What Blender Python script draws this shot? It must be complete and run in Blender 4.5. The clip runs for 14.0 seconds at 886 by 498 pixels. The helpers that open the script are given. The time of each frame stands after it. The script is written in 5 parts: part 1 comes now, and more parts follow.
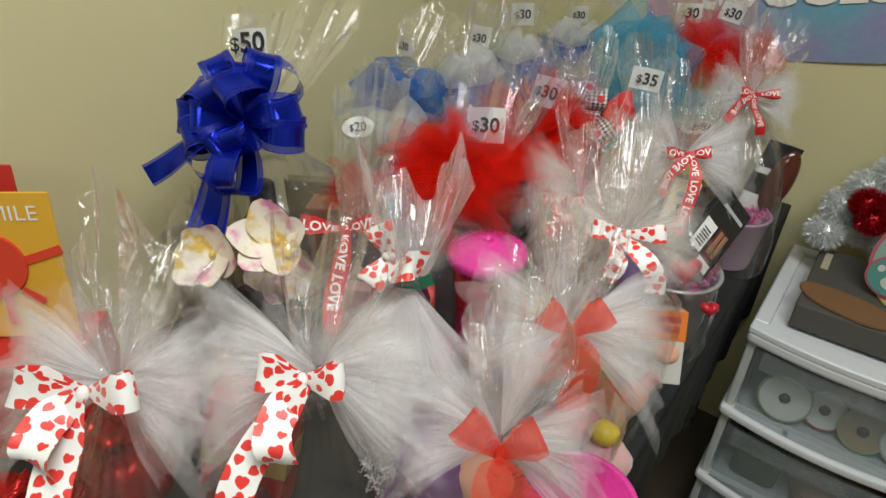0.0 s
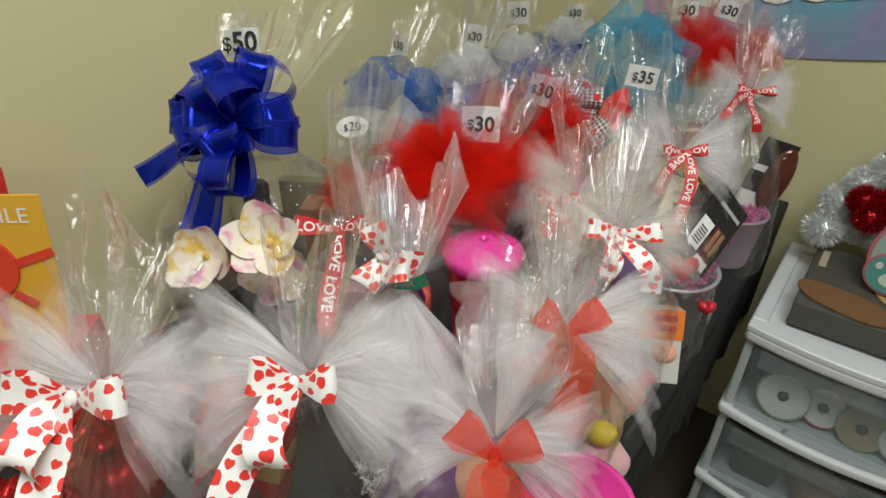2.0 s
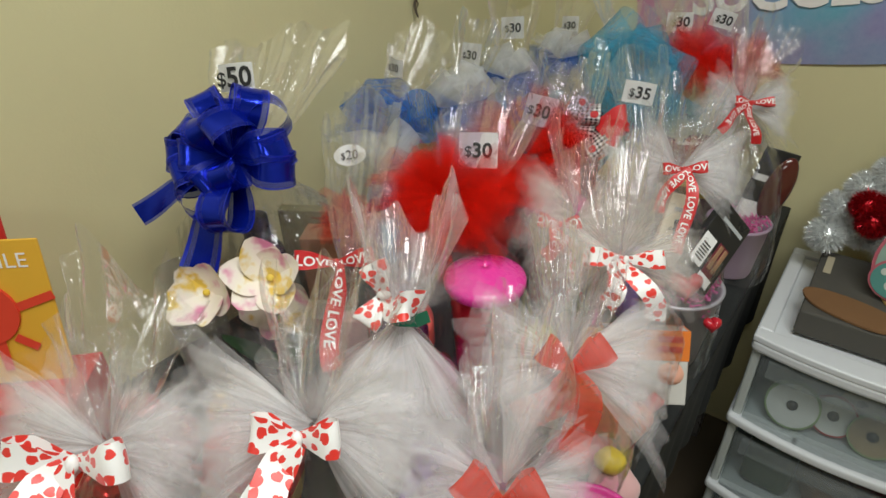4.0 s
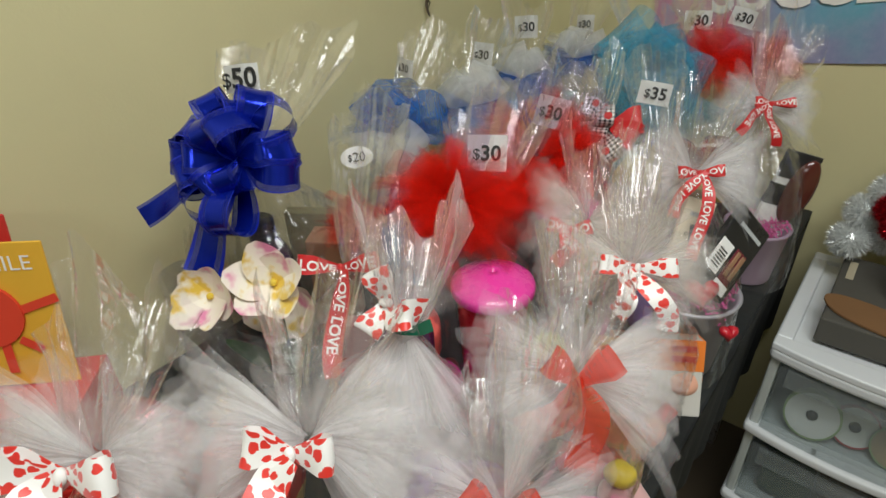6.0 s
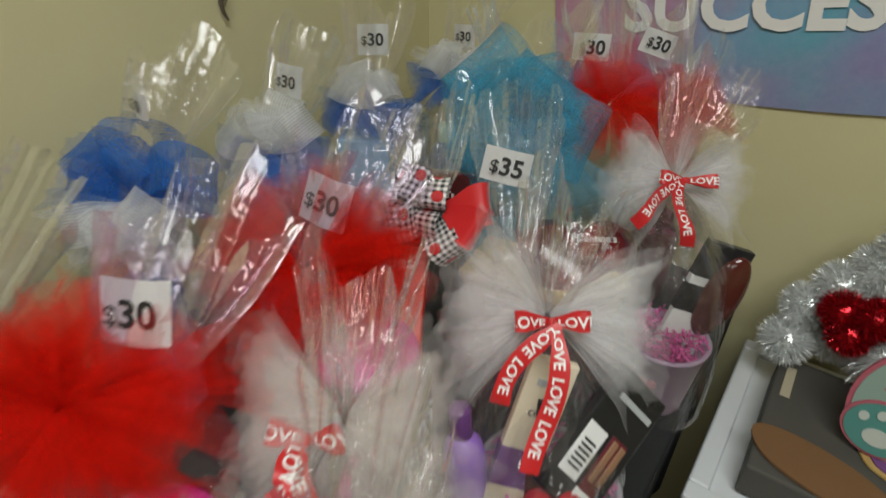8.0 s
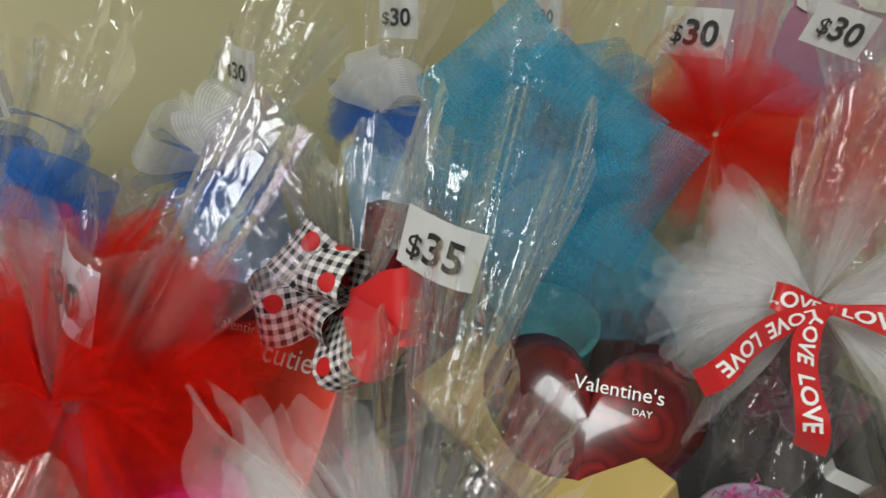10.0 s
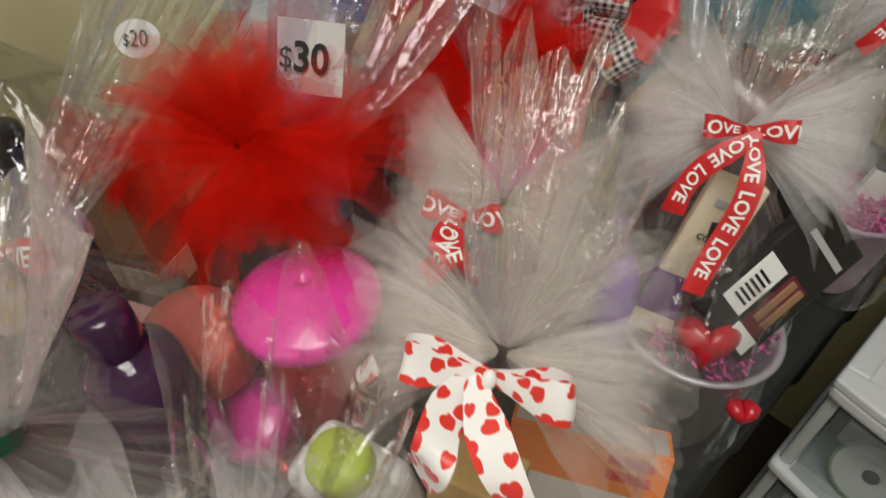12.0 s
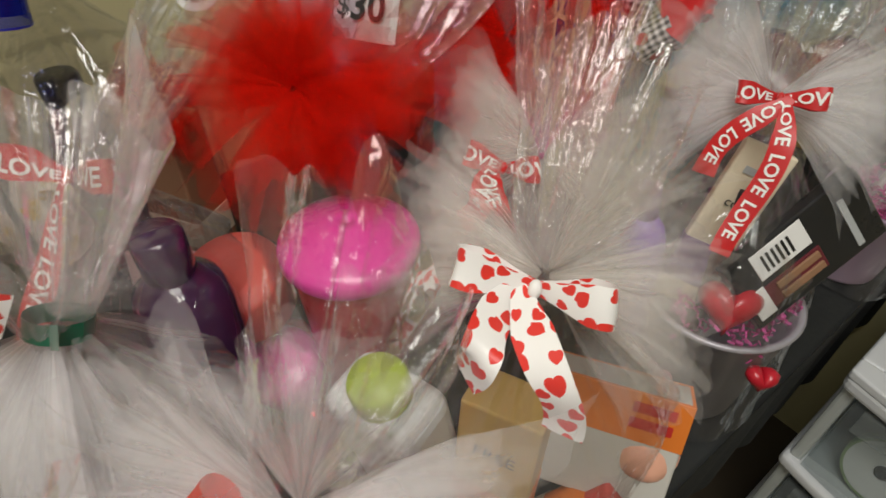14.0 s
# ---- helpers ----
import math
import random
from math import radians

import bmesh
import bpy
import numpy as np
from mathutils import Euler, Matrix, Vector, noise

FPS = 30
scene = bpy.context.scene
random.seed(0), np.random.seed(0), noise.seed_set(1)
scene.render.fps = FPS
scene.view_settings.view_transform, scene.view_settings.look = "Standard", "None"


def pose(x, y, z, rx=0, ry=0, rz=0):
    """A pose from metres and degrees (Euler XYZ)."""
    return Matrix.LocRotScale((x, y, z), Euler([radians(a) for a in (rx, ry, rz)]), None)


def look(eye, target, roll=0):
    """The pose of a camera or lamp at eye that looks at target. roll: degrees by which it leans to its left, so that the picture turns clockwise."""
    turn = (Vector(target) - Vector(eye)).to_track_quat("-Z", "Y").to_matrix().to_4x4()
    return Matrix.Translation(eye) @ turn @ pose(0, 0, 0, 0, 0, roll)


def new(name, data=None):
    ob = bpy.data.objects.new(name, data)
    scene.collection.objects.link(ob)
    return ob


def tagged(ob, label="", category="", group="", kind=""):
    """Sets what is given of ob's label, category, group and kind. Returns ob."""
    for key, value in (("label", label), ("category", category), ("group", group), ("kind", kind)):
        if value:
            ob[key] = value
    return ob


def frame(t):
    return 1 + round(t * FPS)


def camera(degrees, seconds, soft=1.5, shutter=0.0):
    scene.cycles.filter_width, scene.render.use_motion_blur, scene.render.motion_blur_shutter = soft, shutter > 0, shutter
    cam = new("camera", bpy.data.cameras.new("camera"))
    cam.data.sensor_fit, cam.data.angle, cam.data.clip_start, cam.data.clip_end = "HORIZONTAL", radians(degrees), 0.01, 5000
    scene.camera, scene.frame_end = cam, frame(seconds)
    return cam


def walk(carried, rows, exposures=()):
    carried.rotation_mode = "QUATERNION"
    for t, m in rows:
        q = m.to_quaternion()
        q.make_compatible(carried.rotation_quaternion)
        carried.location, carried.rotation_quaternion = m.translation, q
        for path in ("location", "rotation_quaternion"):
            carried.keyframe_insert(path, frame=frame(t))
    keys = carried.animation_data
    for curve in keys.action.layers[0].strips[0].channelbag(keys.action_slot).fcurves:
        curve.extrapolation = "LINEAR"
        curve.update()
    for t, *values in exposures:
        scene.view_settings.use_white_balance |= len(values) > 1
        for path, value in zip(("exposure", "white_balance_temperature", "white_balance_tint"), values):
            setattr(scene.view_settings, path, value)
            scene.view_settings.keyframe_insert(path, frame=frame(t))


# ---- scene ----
cam = camera(75.3, 14.0, soft=1.5, shutter=0.3)
PATH = [
    (0, (0.09, 0.157, 1.547), (-0.126, 1.844, 0.494), 0.5),
    (0.5, (0.092, 0.155, 1.546), (-0.119, 1.841, 0.492), 0.6),
    (1, (0.097, 0.155, 1.545), (-0.114, 1.839, 0.488), 0.5),
    (1.5, (0.094, 0.153, 1.551), (-0.117, 1.839, 0.495), 0.4),
    (2, (0.094, 0.162, 1.545), (-0.118, 1.848, 0.491), 0.2),
    (2.5, (0.098, 0.173, 1.552), (-0.112, 1.86, 0.499), -1.8),
    (3, (0.088, 0.184, 1.559), (-0.12, 1.877, 0.514), -2.1),
    (5.5, (0.103, 0.178, 1.576), (-0.156, 1.868, 0.539), -1.7),
    (6, (0.102, 0.201, 1.567), (-0.172, 1.884, 0.522), -2.3),
    (6.5, (0.113, 0.247, 1.546), (-0.139, 1.902, 0.452), -2.1),
    (7, (0.185, 0.348, 1.556), (-0.063, 2.006, 0.465), -2.4),
    (7.5, (0.253, 0.468, 1.558), (0.028, 2.126, 0.463), -2.2),
    (8, (0.276, 0.6, 1.536), (0.154, 2.276, 0.452), 1.5),
    (8.2, (0.283, 0.684, 1.521), (0.162, 2.351, 0.422), 3.2),
    (10.4, (0.403, 0.91, 1.464), (-0.336, 2.342, 0.28), -4),
    (10.6, (0.38, 0.89, 1.474), (-0.35, 2.26, 0.22), -4.8),
    (11, (0.311, 0.776, 1.465), (-0.359, 2.164, 0.19), -4.3),
    (11.5, (0.233, 0.647, 1.444), (-0.262, 2.0, 0.06), -1.2),
    (11.6, (0.23, 0.627, 1.442), (-0.261, 1.998, 0.071), -0.4),
    (12, (0.25, 0.57, 1.456), (-0.233, 1.934, 0.075), -1.6),
    (12.5, (0.273, 0.525, 1.445), (-0.19, 1.905, 0.073), 0.3),
    (13, (0.254, 0.488, 1.438), (-0.287, 1.831, 0.058), 1.8),
    (13.5, (0.239, 0.5, 1.442), (-0.334, 1.851, 0.084), 1),
    (14, (0.245, 0.522, 1.436), (-0.275, 1.895, 0.077), 0.2),
]
ROOM = pose(0, 0, -0.16, 0, 0, 31)
walk(cam, [(t, ROOM @ look(eye, target, roll)) for t, eye, target, roll in PATH],
     ((0.0, 0.14, 6500, 7), (7.0, 0.12, 6500, 7), (8.2, 0.0, 6500, 7), (10.4, 0.25, 6350, 8), (11.2, 0.0, 6850, 11), (12.0, -0.1, 6900, 11), (14.0, -0.1, 6900, 11)))

# ---- world, lamps ----
scene.cycles.transparent_max_bounces = 48
wd = bpy.data.worlds.new("world")
scene.world = wd
wd.use_nodes = True
wd.node_tree.nodes["Background"].inputs[0].default_value = (0.9, 0.95, 1.0, 1)
wd.node_tree.nodes["Background"].inputs[1].default_value = 0.02
LAMPS = [(0.28, 0.3, 6.0), (0.75, -1.7, 3.6)]
CEIL = 2.42


# ---- materials ----
class Tree:
    """A node material in the making."""

    def __init__(self, name):
        self.m = bpy.data.materials.new(name)
        self.m.use_nodes = True
        self.t = self.m.node_tree
        self.t.nodes.clear()
        self.out = self.t.nodes.new("ShaderNodeOutputMaterial")

    def n(self, kind, props=None, **ins):
        node = self.t.nodes.new("ShaderNode" + kind)
        props = props or {}
        if "operation" in props:
            node.operation = props["operation"]
        if "data_type" in props:
            node.data_type = props["data_type"]
        if "feature" in props:
            node.feature = props["feature"]
        if "voronoi_dimensions" in props:
            node.voronoi_dimensions = props["voronoi_dimensions"]
        if "rotation_type" in props:
            node.rotation_type = props["rotation_type"]
        if "bands_direction" in props:
            node.bands_direction = props["bands_direction"]
        for k, v in ins.items():
            k = k.replace("_", " ")
            sock = node.inputs[int(k[1:])] if k[0] == "i" and k[1:].isdigit() else node.inputs[k]
            if isinstance(v, bpy.types.NodeSocket):
                self.t.links.new(v, sock)
            else:
                sock.default_value = v
        return node

    def math(self, op, a, b=0.0, c=0.0):
        return self.n("Math", {"operation": op}, i0=a, i1=b, i2=c).outputs[0]

    def uv(self):
        return self.n("UVMap").outputs[0]

    def obj(self):
        return self.n("TexCoord").outputs["Object"]

    def noise(self, scale, detail=3.0, vec=None, rough=0.5):
        ins = dict(Scale=scale, Detail=detail, Roughness=rough)
        if vec is not None:
            ins["Vector"] = vec
        return self.n("TexNoise", **ins).outputs["Fac"]

    def ramp(self, fac, *stops):
        node = self.n("ValToRGB", Fac=fac)
        el = node.color_ramp.elements
        while len(el) < len(stops):
            el.new(0.5)
        for e, (p, c) in zip(el, stops):
            e.position, e.color = p, (*c, 1) if len(c) == 3 else c
        return node.outputs[0]

    def mixc(self, fac, a, b):
        node = self.n("Mix", {"data_type": "RGBA"}, Factor=fac)
        for s, v in ((node.inputs[6], a), (node.inputs[7], b)):
            if isinstance(v, bpy.types.NodeSocket):
                self.t.links.new(v, s)
            else:
                s.default_value = (*v, 1)
        return node.outputs[2]

    def bump(self, height, strength=0.3, dist=0.002, normal=None):
        ins = dict(Height=height, Strength=strength, Distance=dist)
        if normal is not None:
            ins["Normal"] = normal
        return self.n("Bump", **ins).outputs[0]

    def scaled(self, vec, x, y, z=1.0):
        return self.n("Mapping", Vector=vec, Scale=(x, y, z)).outputs[0]

    def end(self, shader):
        self.t.links.new(shader, self.out.inputs["Surface"])
        return self.m


def plain(name, color, rough=0.5, metal=0.0, var=0.12, scale=30.0, bump=0.15, coat=0.0, sheen=0.0, trans=0.0):
    t = Tree(name)
    co = t.obj()
    big, small = t.noise(scale * 0.2, 3, co), t.noise(scale * 3, 4, co)
    lo, hi = [c * (1 - var) for c in color], [min(1, c * (1 + var)) for c in color]
    c = t.mixc(t.math("MULTIPLY_ADD", big, 0.7, t.math("MULTIPLY", small, 0.3)), lo, hi)
    r = t.math("MULTIPLY_ADD", small, 0.2, rough - 0.1)
    p = t.n("BsdfPrincipled", Base_Color=c, Roughness=r, Metallic=metal, Normal=t.bump(small, bump, 0.001),
            Coat_Weight=coat, Sheen_Weight=sheen, Transmission_Weight=trans)
    return t.end(p.outputs[0])


def cellophane(name, tint=(1, 1, 1), haze=0.04):
    """Thin clear film: clear, glossy by Fresnel, milky along its folds; uv: round the wrap, along it, in metres."""
    t = Tree(name)
    co, uv = t.obj(), t.uv()
    fold = t.noise(1.0, 2, t.scaled(uv, 24, 9), 0.5)
    crease = t.n("TexVoronoi", {"feature": "DISTANCE_TO_EDGE"}, Vector=t.scaled(co, 1, 1, 0.45), Scale=24.0).outputs[0]
    fine = t.n("TexVoronoi", {"feature": "DISTANCE_TO_EDGE"}, Vector=t.scaled(co, 1, 1, 0.6), Scale=70.0).outputs[0]
    h = t.math("ADD", t.math("MULTIPLY", fold, 0.55), t.math("MULTIPLY", t.math("MINIMUM", crease, 0.14), 1.1))
    h = t.math("ADD", h, t.math("MULTIPLY", t.math("MINIMUM", fine, 0.1), 0.7))
    nrm = t.bump(h, 0.45, 0.007)
    fr = t.n("Fresnel", IOR=1.45, Normal=nrm).outputs[0]
    fr = t.math("MINIMUM", t.math("MULTIPLY_ADD", fr, 1.25, 0.015), 0.36)
    clear = t.n("BsdfTransparent", Color=(*tint, 1)).outputs[0]
    dif = t.n("BsdfDiffuse", Color=(0.84, 0.83, 0.84, 1)).outputs[0]
    veil = t.n("BsdfTranslucent", Color=(0.84, 0.83, 0.84, 1)).outputs[0]
    milk = t.n("MixShader", Fac=0.35, i1=dif, i2=veil).outputs[0]
    streak = t.math("POWER", t.noise(1.0, 3, t.scaled(uv, 60, 6), 0.55), 2.0)
    hz = t.math("MULTIPLY_ADD", streak, haze * 4.5, haze * 0.2)
    body = t.n("MixShader", Fac=hz, i1=clear, i2=milk).outputs[0]
    gl = t.n("BsdfGlossy", Color=(1, 1, 1, 1), Roughness=0.05, Normal=nrm).outputs[0]
    return t.end(t.n("MixShader", Fac=fr, i1=body, i2=gl).outputs[0])


def net(name, color, dense=0.45, streak=1.0, weave=0.0, fade=0.35):
    """Tulle or organza: a fine net seen as a veil, streaked along its pleats; uv: across, along."""
    t = Tree(name)
    uv = t.uv()
    st = t.noise(1.0, 3, t.scaled(uv, 330 * streak, 7, 1), 0.5)
    cloud = t.noise(1.0, 3, t.scaled(uv, 45, 35, 1))
    grain = t.noise(420, 2, t.obj())
    f = t.math("MULTIPLY_ADD", st, 0.3, dense - 0.15)
    f = t.math("ADD", f, t.math("MULTIPLY_ADD", cloud, 0.24, -0.12))
    f = t.math("ADD", f, t.math("MULTIPLY_ADD", grain, 0.05, -0.025))
    along = t.n("SeparateXYZ", Vector=uv).outputs[1]
    f = t.math("SUBTRACT", f, t.math("MULTIPLY", along, fade * 9))
    if weave:
        w = t.n("TexWave", {"bands_direction": "X"}, Vector=uv, Scale=weave).outputs["Fac"]
        w = t.math("MAXIMUM", w, t.n("TexWave", {"bands_direction": "Y"}, Vector=uv, Scale=weave * 0.6).outputs["Fac"])
        f = t.math("MULTIPLY", f, t.math("MULTIPLY_ADD", w, 0.5, 0.62))
    tip = t.math("MULTIPLY", along, 10.0)
    tip = t.math("MULTIPLY", tip, t.math("MULTIPLY", tip, tip))
    f = t.math("MULTIPLY", f, t.math("MULTIPLY_ADD", tip, -0.6, 1.0))
    f = t.n("Clamp", Value=f, Min=0.04, Max=0.94).outputs[0]
    c = t.mixc(cloud, [v * 0.88 for v in color], color)
    d = t.n("BsdfDiffuse", Color=c).outputs[0]
    tr = t.n("BsdfTranslucent", Color=c).outputs[0]
    s = t.n("MixShader", Fac=0.55, i1=d, i2=tr).outputs[0]
    clear = t.n("BsdfTransparent").outputs[0]
    return t.end(t.n("MixShader", Fac=f, i1=clear, i2=s).outputs[0])


def satin(name, color, rough=0.35):
    t = Tree(name)
    uv = t.uv()
    w = t.noise(1.0, 2, t.scaled(uv, 90, 1500, 1))
    c = t.mixc(w, [v * 0.8 for v in color], color)
    s = t.n("BsdfPrincipled", Base_Color=c, Roughness=rough, Sheen_Weight=0.3, Normal=t.bump(w, 0.12, 0.0006)).outputs[0]
    return t.end(s)


def foil_band(name, color, half=0.0115):
    """Sheer ribbon with a foil band down its middle and thin dark edges; uv in metres."""
    t = Tree(name)
    uv = t.uv()
    v = t.math("ABSOLUTE", t.n("SeparateXYZ", Vector=uv).outputs[1])
    w = t.noise(1.0, 3, t.scaled(uv, 60, 400, 1))
    foil = t.n("BsdfPrincipled", Base_Color=t.mixc(w, [c * 0.7 for c in color], color), Roughness=0.14, Metallic=0.7, Normal=t.bump(w, 0.2, 0.001)).outputs[0]
    thin = t.n("BsdfPrincipled", Base_Color=(*[c * 0.6 for c in color], 1), Roughness=0.35).outputs[0]
    clear = t.n("BsdfTransparent", Color=(0.42, 0.48, 0.9, 1)).outputs[0]
    veil = t.n("MixShader", Fac=0.52, i1=thin, i2=clear).outputs[0]
    s = t.n("MixShader", Fac=t.math("GREATER_THAN", v, half), i1=foil, i2=veil).outputs[0]
    s = t.n("MixShader", Fac=t.math("GREATER_THAN", v, half * 1.6), i1=s, i2=thin).outputs[0]
    return t.end(s)


def heart_print(name, ground, ink, cell=80.0, size=0.0092):
    """Satin ribbon with scattered hearts; uv in metres."""
    t = Tree(name)
    uv = t.uv()
    vor = t.n("TexVoronoi", {"voronoi_dimensions": "2D"}, Vector=uv, Scale=cell, Randomness=0.5)
    loc = t.n("VectorMath", {"operation": "SUBTRACT"}, i0=t.n("VectorMath", {"operation": "SCALE"}, i0=uv, Scale=cell).outputs[0],
              i1=t.n("VectorMath", {"operation": "SCALE"}, i0=vor.outputs["Position"], Scale=cell).outputs[0]).outputs[0]
    rnd = t.n("SeparateColor", Color=vor.outputs["Color"])
    ang = t.math("MULTIPLY_ADD", rnd.outputs[0], 2.0, -2.6)
    grow = t.math("MULTIPLY_ADD", rnd.outputs[1], 1.8, 2.5)
    loc = t.n("VectorRotate", {"rotation_type": "Z_AXIS"}, Vector=loc, Angle=ang).outputs[0]
    loc = t.n("VectorMath", {"operation": "SCALE"}, i0=loc, Scale=grow).outputs[0]
    s = t.n("SeparateXYZ", Vector=loc)
    x, y = s.outputs[0], s.outputs[1]
    x2, y2 = t.math("MULTIPLY", x, x), t.math("MULTIPLY", y, y)
    q = t.math("SUBTRACT", t.math("ADD", x2, y2), 1.0)
    q3 = t.math("MULTIPLY", q, t.math("MULTIPLY", q, q))
    f = t.math("SUBTRACT", q3, t.math("MULTIPLY", x2, t.math("MULTIPLY", y2, y)))
    inside = t.math("LESS_THAN", f, 0.0)
    c = t.mixc(inside, ground, ink)
    w = t.noise(1.0, 2, t.scaled(uv, 90, 1500, 1))
    p = t.n("BsdfPrincipled", Base_Color=c, Roughness=0.38, Sheen_Weight=0.3, Normal=t.bump(w, 0.1, 0.0006))
    return t.end(p.outputs[0])


def gingham(name):
    t = Tree(name)
    uv = t.uv()
    s = t.n("SeparateXYZ", Vector=uv)
    a = t.math("GREATER_THAN", t.math("FRACT", t.math("MULTIPLY", s.outputs[0], 130)), 0.5)
    b = t.math("GREATER_THAN", t.math("FRACT", t.math("MULTIPLY", s.outputs[1], 130)), 0.5)
    k = t.math("MULTIPLY", t.math("ADD", a, b), 0.5)
    c = t.mixc(k, (0.75, 0.73, 0.7), (0.012, 0.012, 0.014))
    d = t.n("TexVoronoi", {"voronoi_dimensions": "2D"}, Vector=uv, Scale=24.0, Randomness=0.3).outputs["Distance"]
    c = t.mixc(t.math("LESS_THAN", d, 0.16), c, (0.5, 0.012, 0.012))
    return t.end(t.n("BsdfPrincipled", Base_Color=c, Roughness=0.6).outputs[0])


def wall_paint(name, color):
    t = Tree(name)
    co = t.obj()
    big, fine = t.noise(1.3, 4, co), t.noise(260, 3, co)
    mid = t.noise(9, 5, co)
    c = t.mixc(t.math("MULTIPLY_ADD", big, 0.5, t.math("MULTIPLY", mid, 0.5)), [v * 0.93 for v in color], [min(1, v * 1.06) for v in color])
    b = t.bump(t.math("ADD", fine, t.math("MULTIPLY", t.noise(60, 2, co), 0.7)), 0.18, 0.0012)
    return t.end(t.n("BsdfPrincipled", Base_Color=c, Roughness=0.62, Normal=b).outputs[0])


def watercolour(name):
    """Printed banner: purple, blue and teal washes."""
    t = Tree(name)
    co = t.obj()
    n1, n2, n3 = t.noise(3.2, 5, co), t.noise(4.5, 5, t.scaled(co, 1, 1, 1.7)), t.noise(70, 4, co, 0.7)
    x = t.n("SeparateXYZ", Vector=co)
    a = t.ramp(t.math("MULTIPLY_ADD", n1, 0.8, t.math("MULTIPLY_ADD", x.outputs[0], 0.6, -0.1)),
               (0.36, (0.5, 0.2, 0.3)), (0.5, (0.16, 0.34, 0.52)), (0.62, (0.06, 0.38, 0.48)), (0.78, (0.2, 0.24, 0.46)))
    low = t.math("MULTIPLY_ADD", x.outputs[2], -5.0, t.math("MULTIPLY", n2, 1.0))
    c = t.mixc(t.n("Clamp", Value=low).outputs[0], a, (0.27, 0.17, 0.36))
    c = t.mixc(t.math("MULTIPLY", n3, 0.28), c, (0.62, 0.55, 0.72))
    return t.end(t.n("BsdfPrincipled", Base_Color=c, Roughness=0.35).outputs[0])


def frosted(name, color, clear=0.5, rough=0.25):
    """Thin translucent plastic."""
    t = Tree(name)
    nz = t.noise(25, 3, t.obj())
    d = t.n("BsdfPrincipled", Base_Color=t.mixc(nz, [v * 0.9 for v in color], color), Roughness=rough).outputs[0]
    tr = t.n("BsdfTransparent", Color=(0.93, 0.95, 0.95, 1)).outputs[0]
    return t.end(t.n("MixShader", Fac=clear, i1=d, i2=tr).outputs[0])


def rose_print(name):
    """Dark red card printed with roses: rings of petals round scattered centres."""
    t = Tree(name)
    co = t.obj()
    warp = t.n("VectorMath", {"operation": "ADD"}, i0=co, i1=t.n("VectorMath", {"operation": "SCALE"}, i0=t.n("TexNoise", Vector=co, Scale=45.0, Detail=2.0).outputs["Color"], Scale=0.014).outputs[0]).outputs[0]
    d = t.n("TexVoronoi", Vector=warp, Scale=26.0, Randomness=0.8).outputs["Distance"]
    ring = t.math("FRACT", t.math("MULTIPLY", d, 5.5))
    c = t.ramp(ring, (0.0, (0.1, 0.006, 0.008)), (0.55, (0.36, 0.02, 0.02)), (1.0, (0.2, 0.01, 0.012)))
    c = t.mixc(t.n("Clamp", Value=t.math("MULTIPLY", d, 1.4)).outputs[0], c, (0.07, 0.01, 0.012))
    return t.end(t.n("BsdfPrincipled", Base_Color=c, Roughness=0.22, Coat_Weight=0.5).outputs[0])


def petal_tint(name):
    """Cream petals flushed with pink and a little yellow."""
    t = Tree(name)
    n = t.noise(26, 3, t.obj())
    c = t.ramp(n, (0.36, (0.74, 0.5, 0.06)), (0.43, (0.82, 0.76, 0.64)), (0.53, (0.82, 0.72, 0.66)), (0.63, (0.68, 0.22, 0.38)))
    return t.end(t.n("BsdfPrincipled", Base_Color=c, Roughness=0.6, Sheen_Weight=0.2).outputs[0])


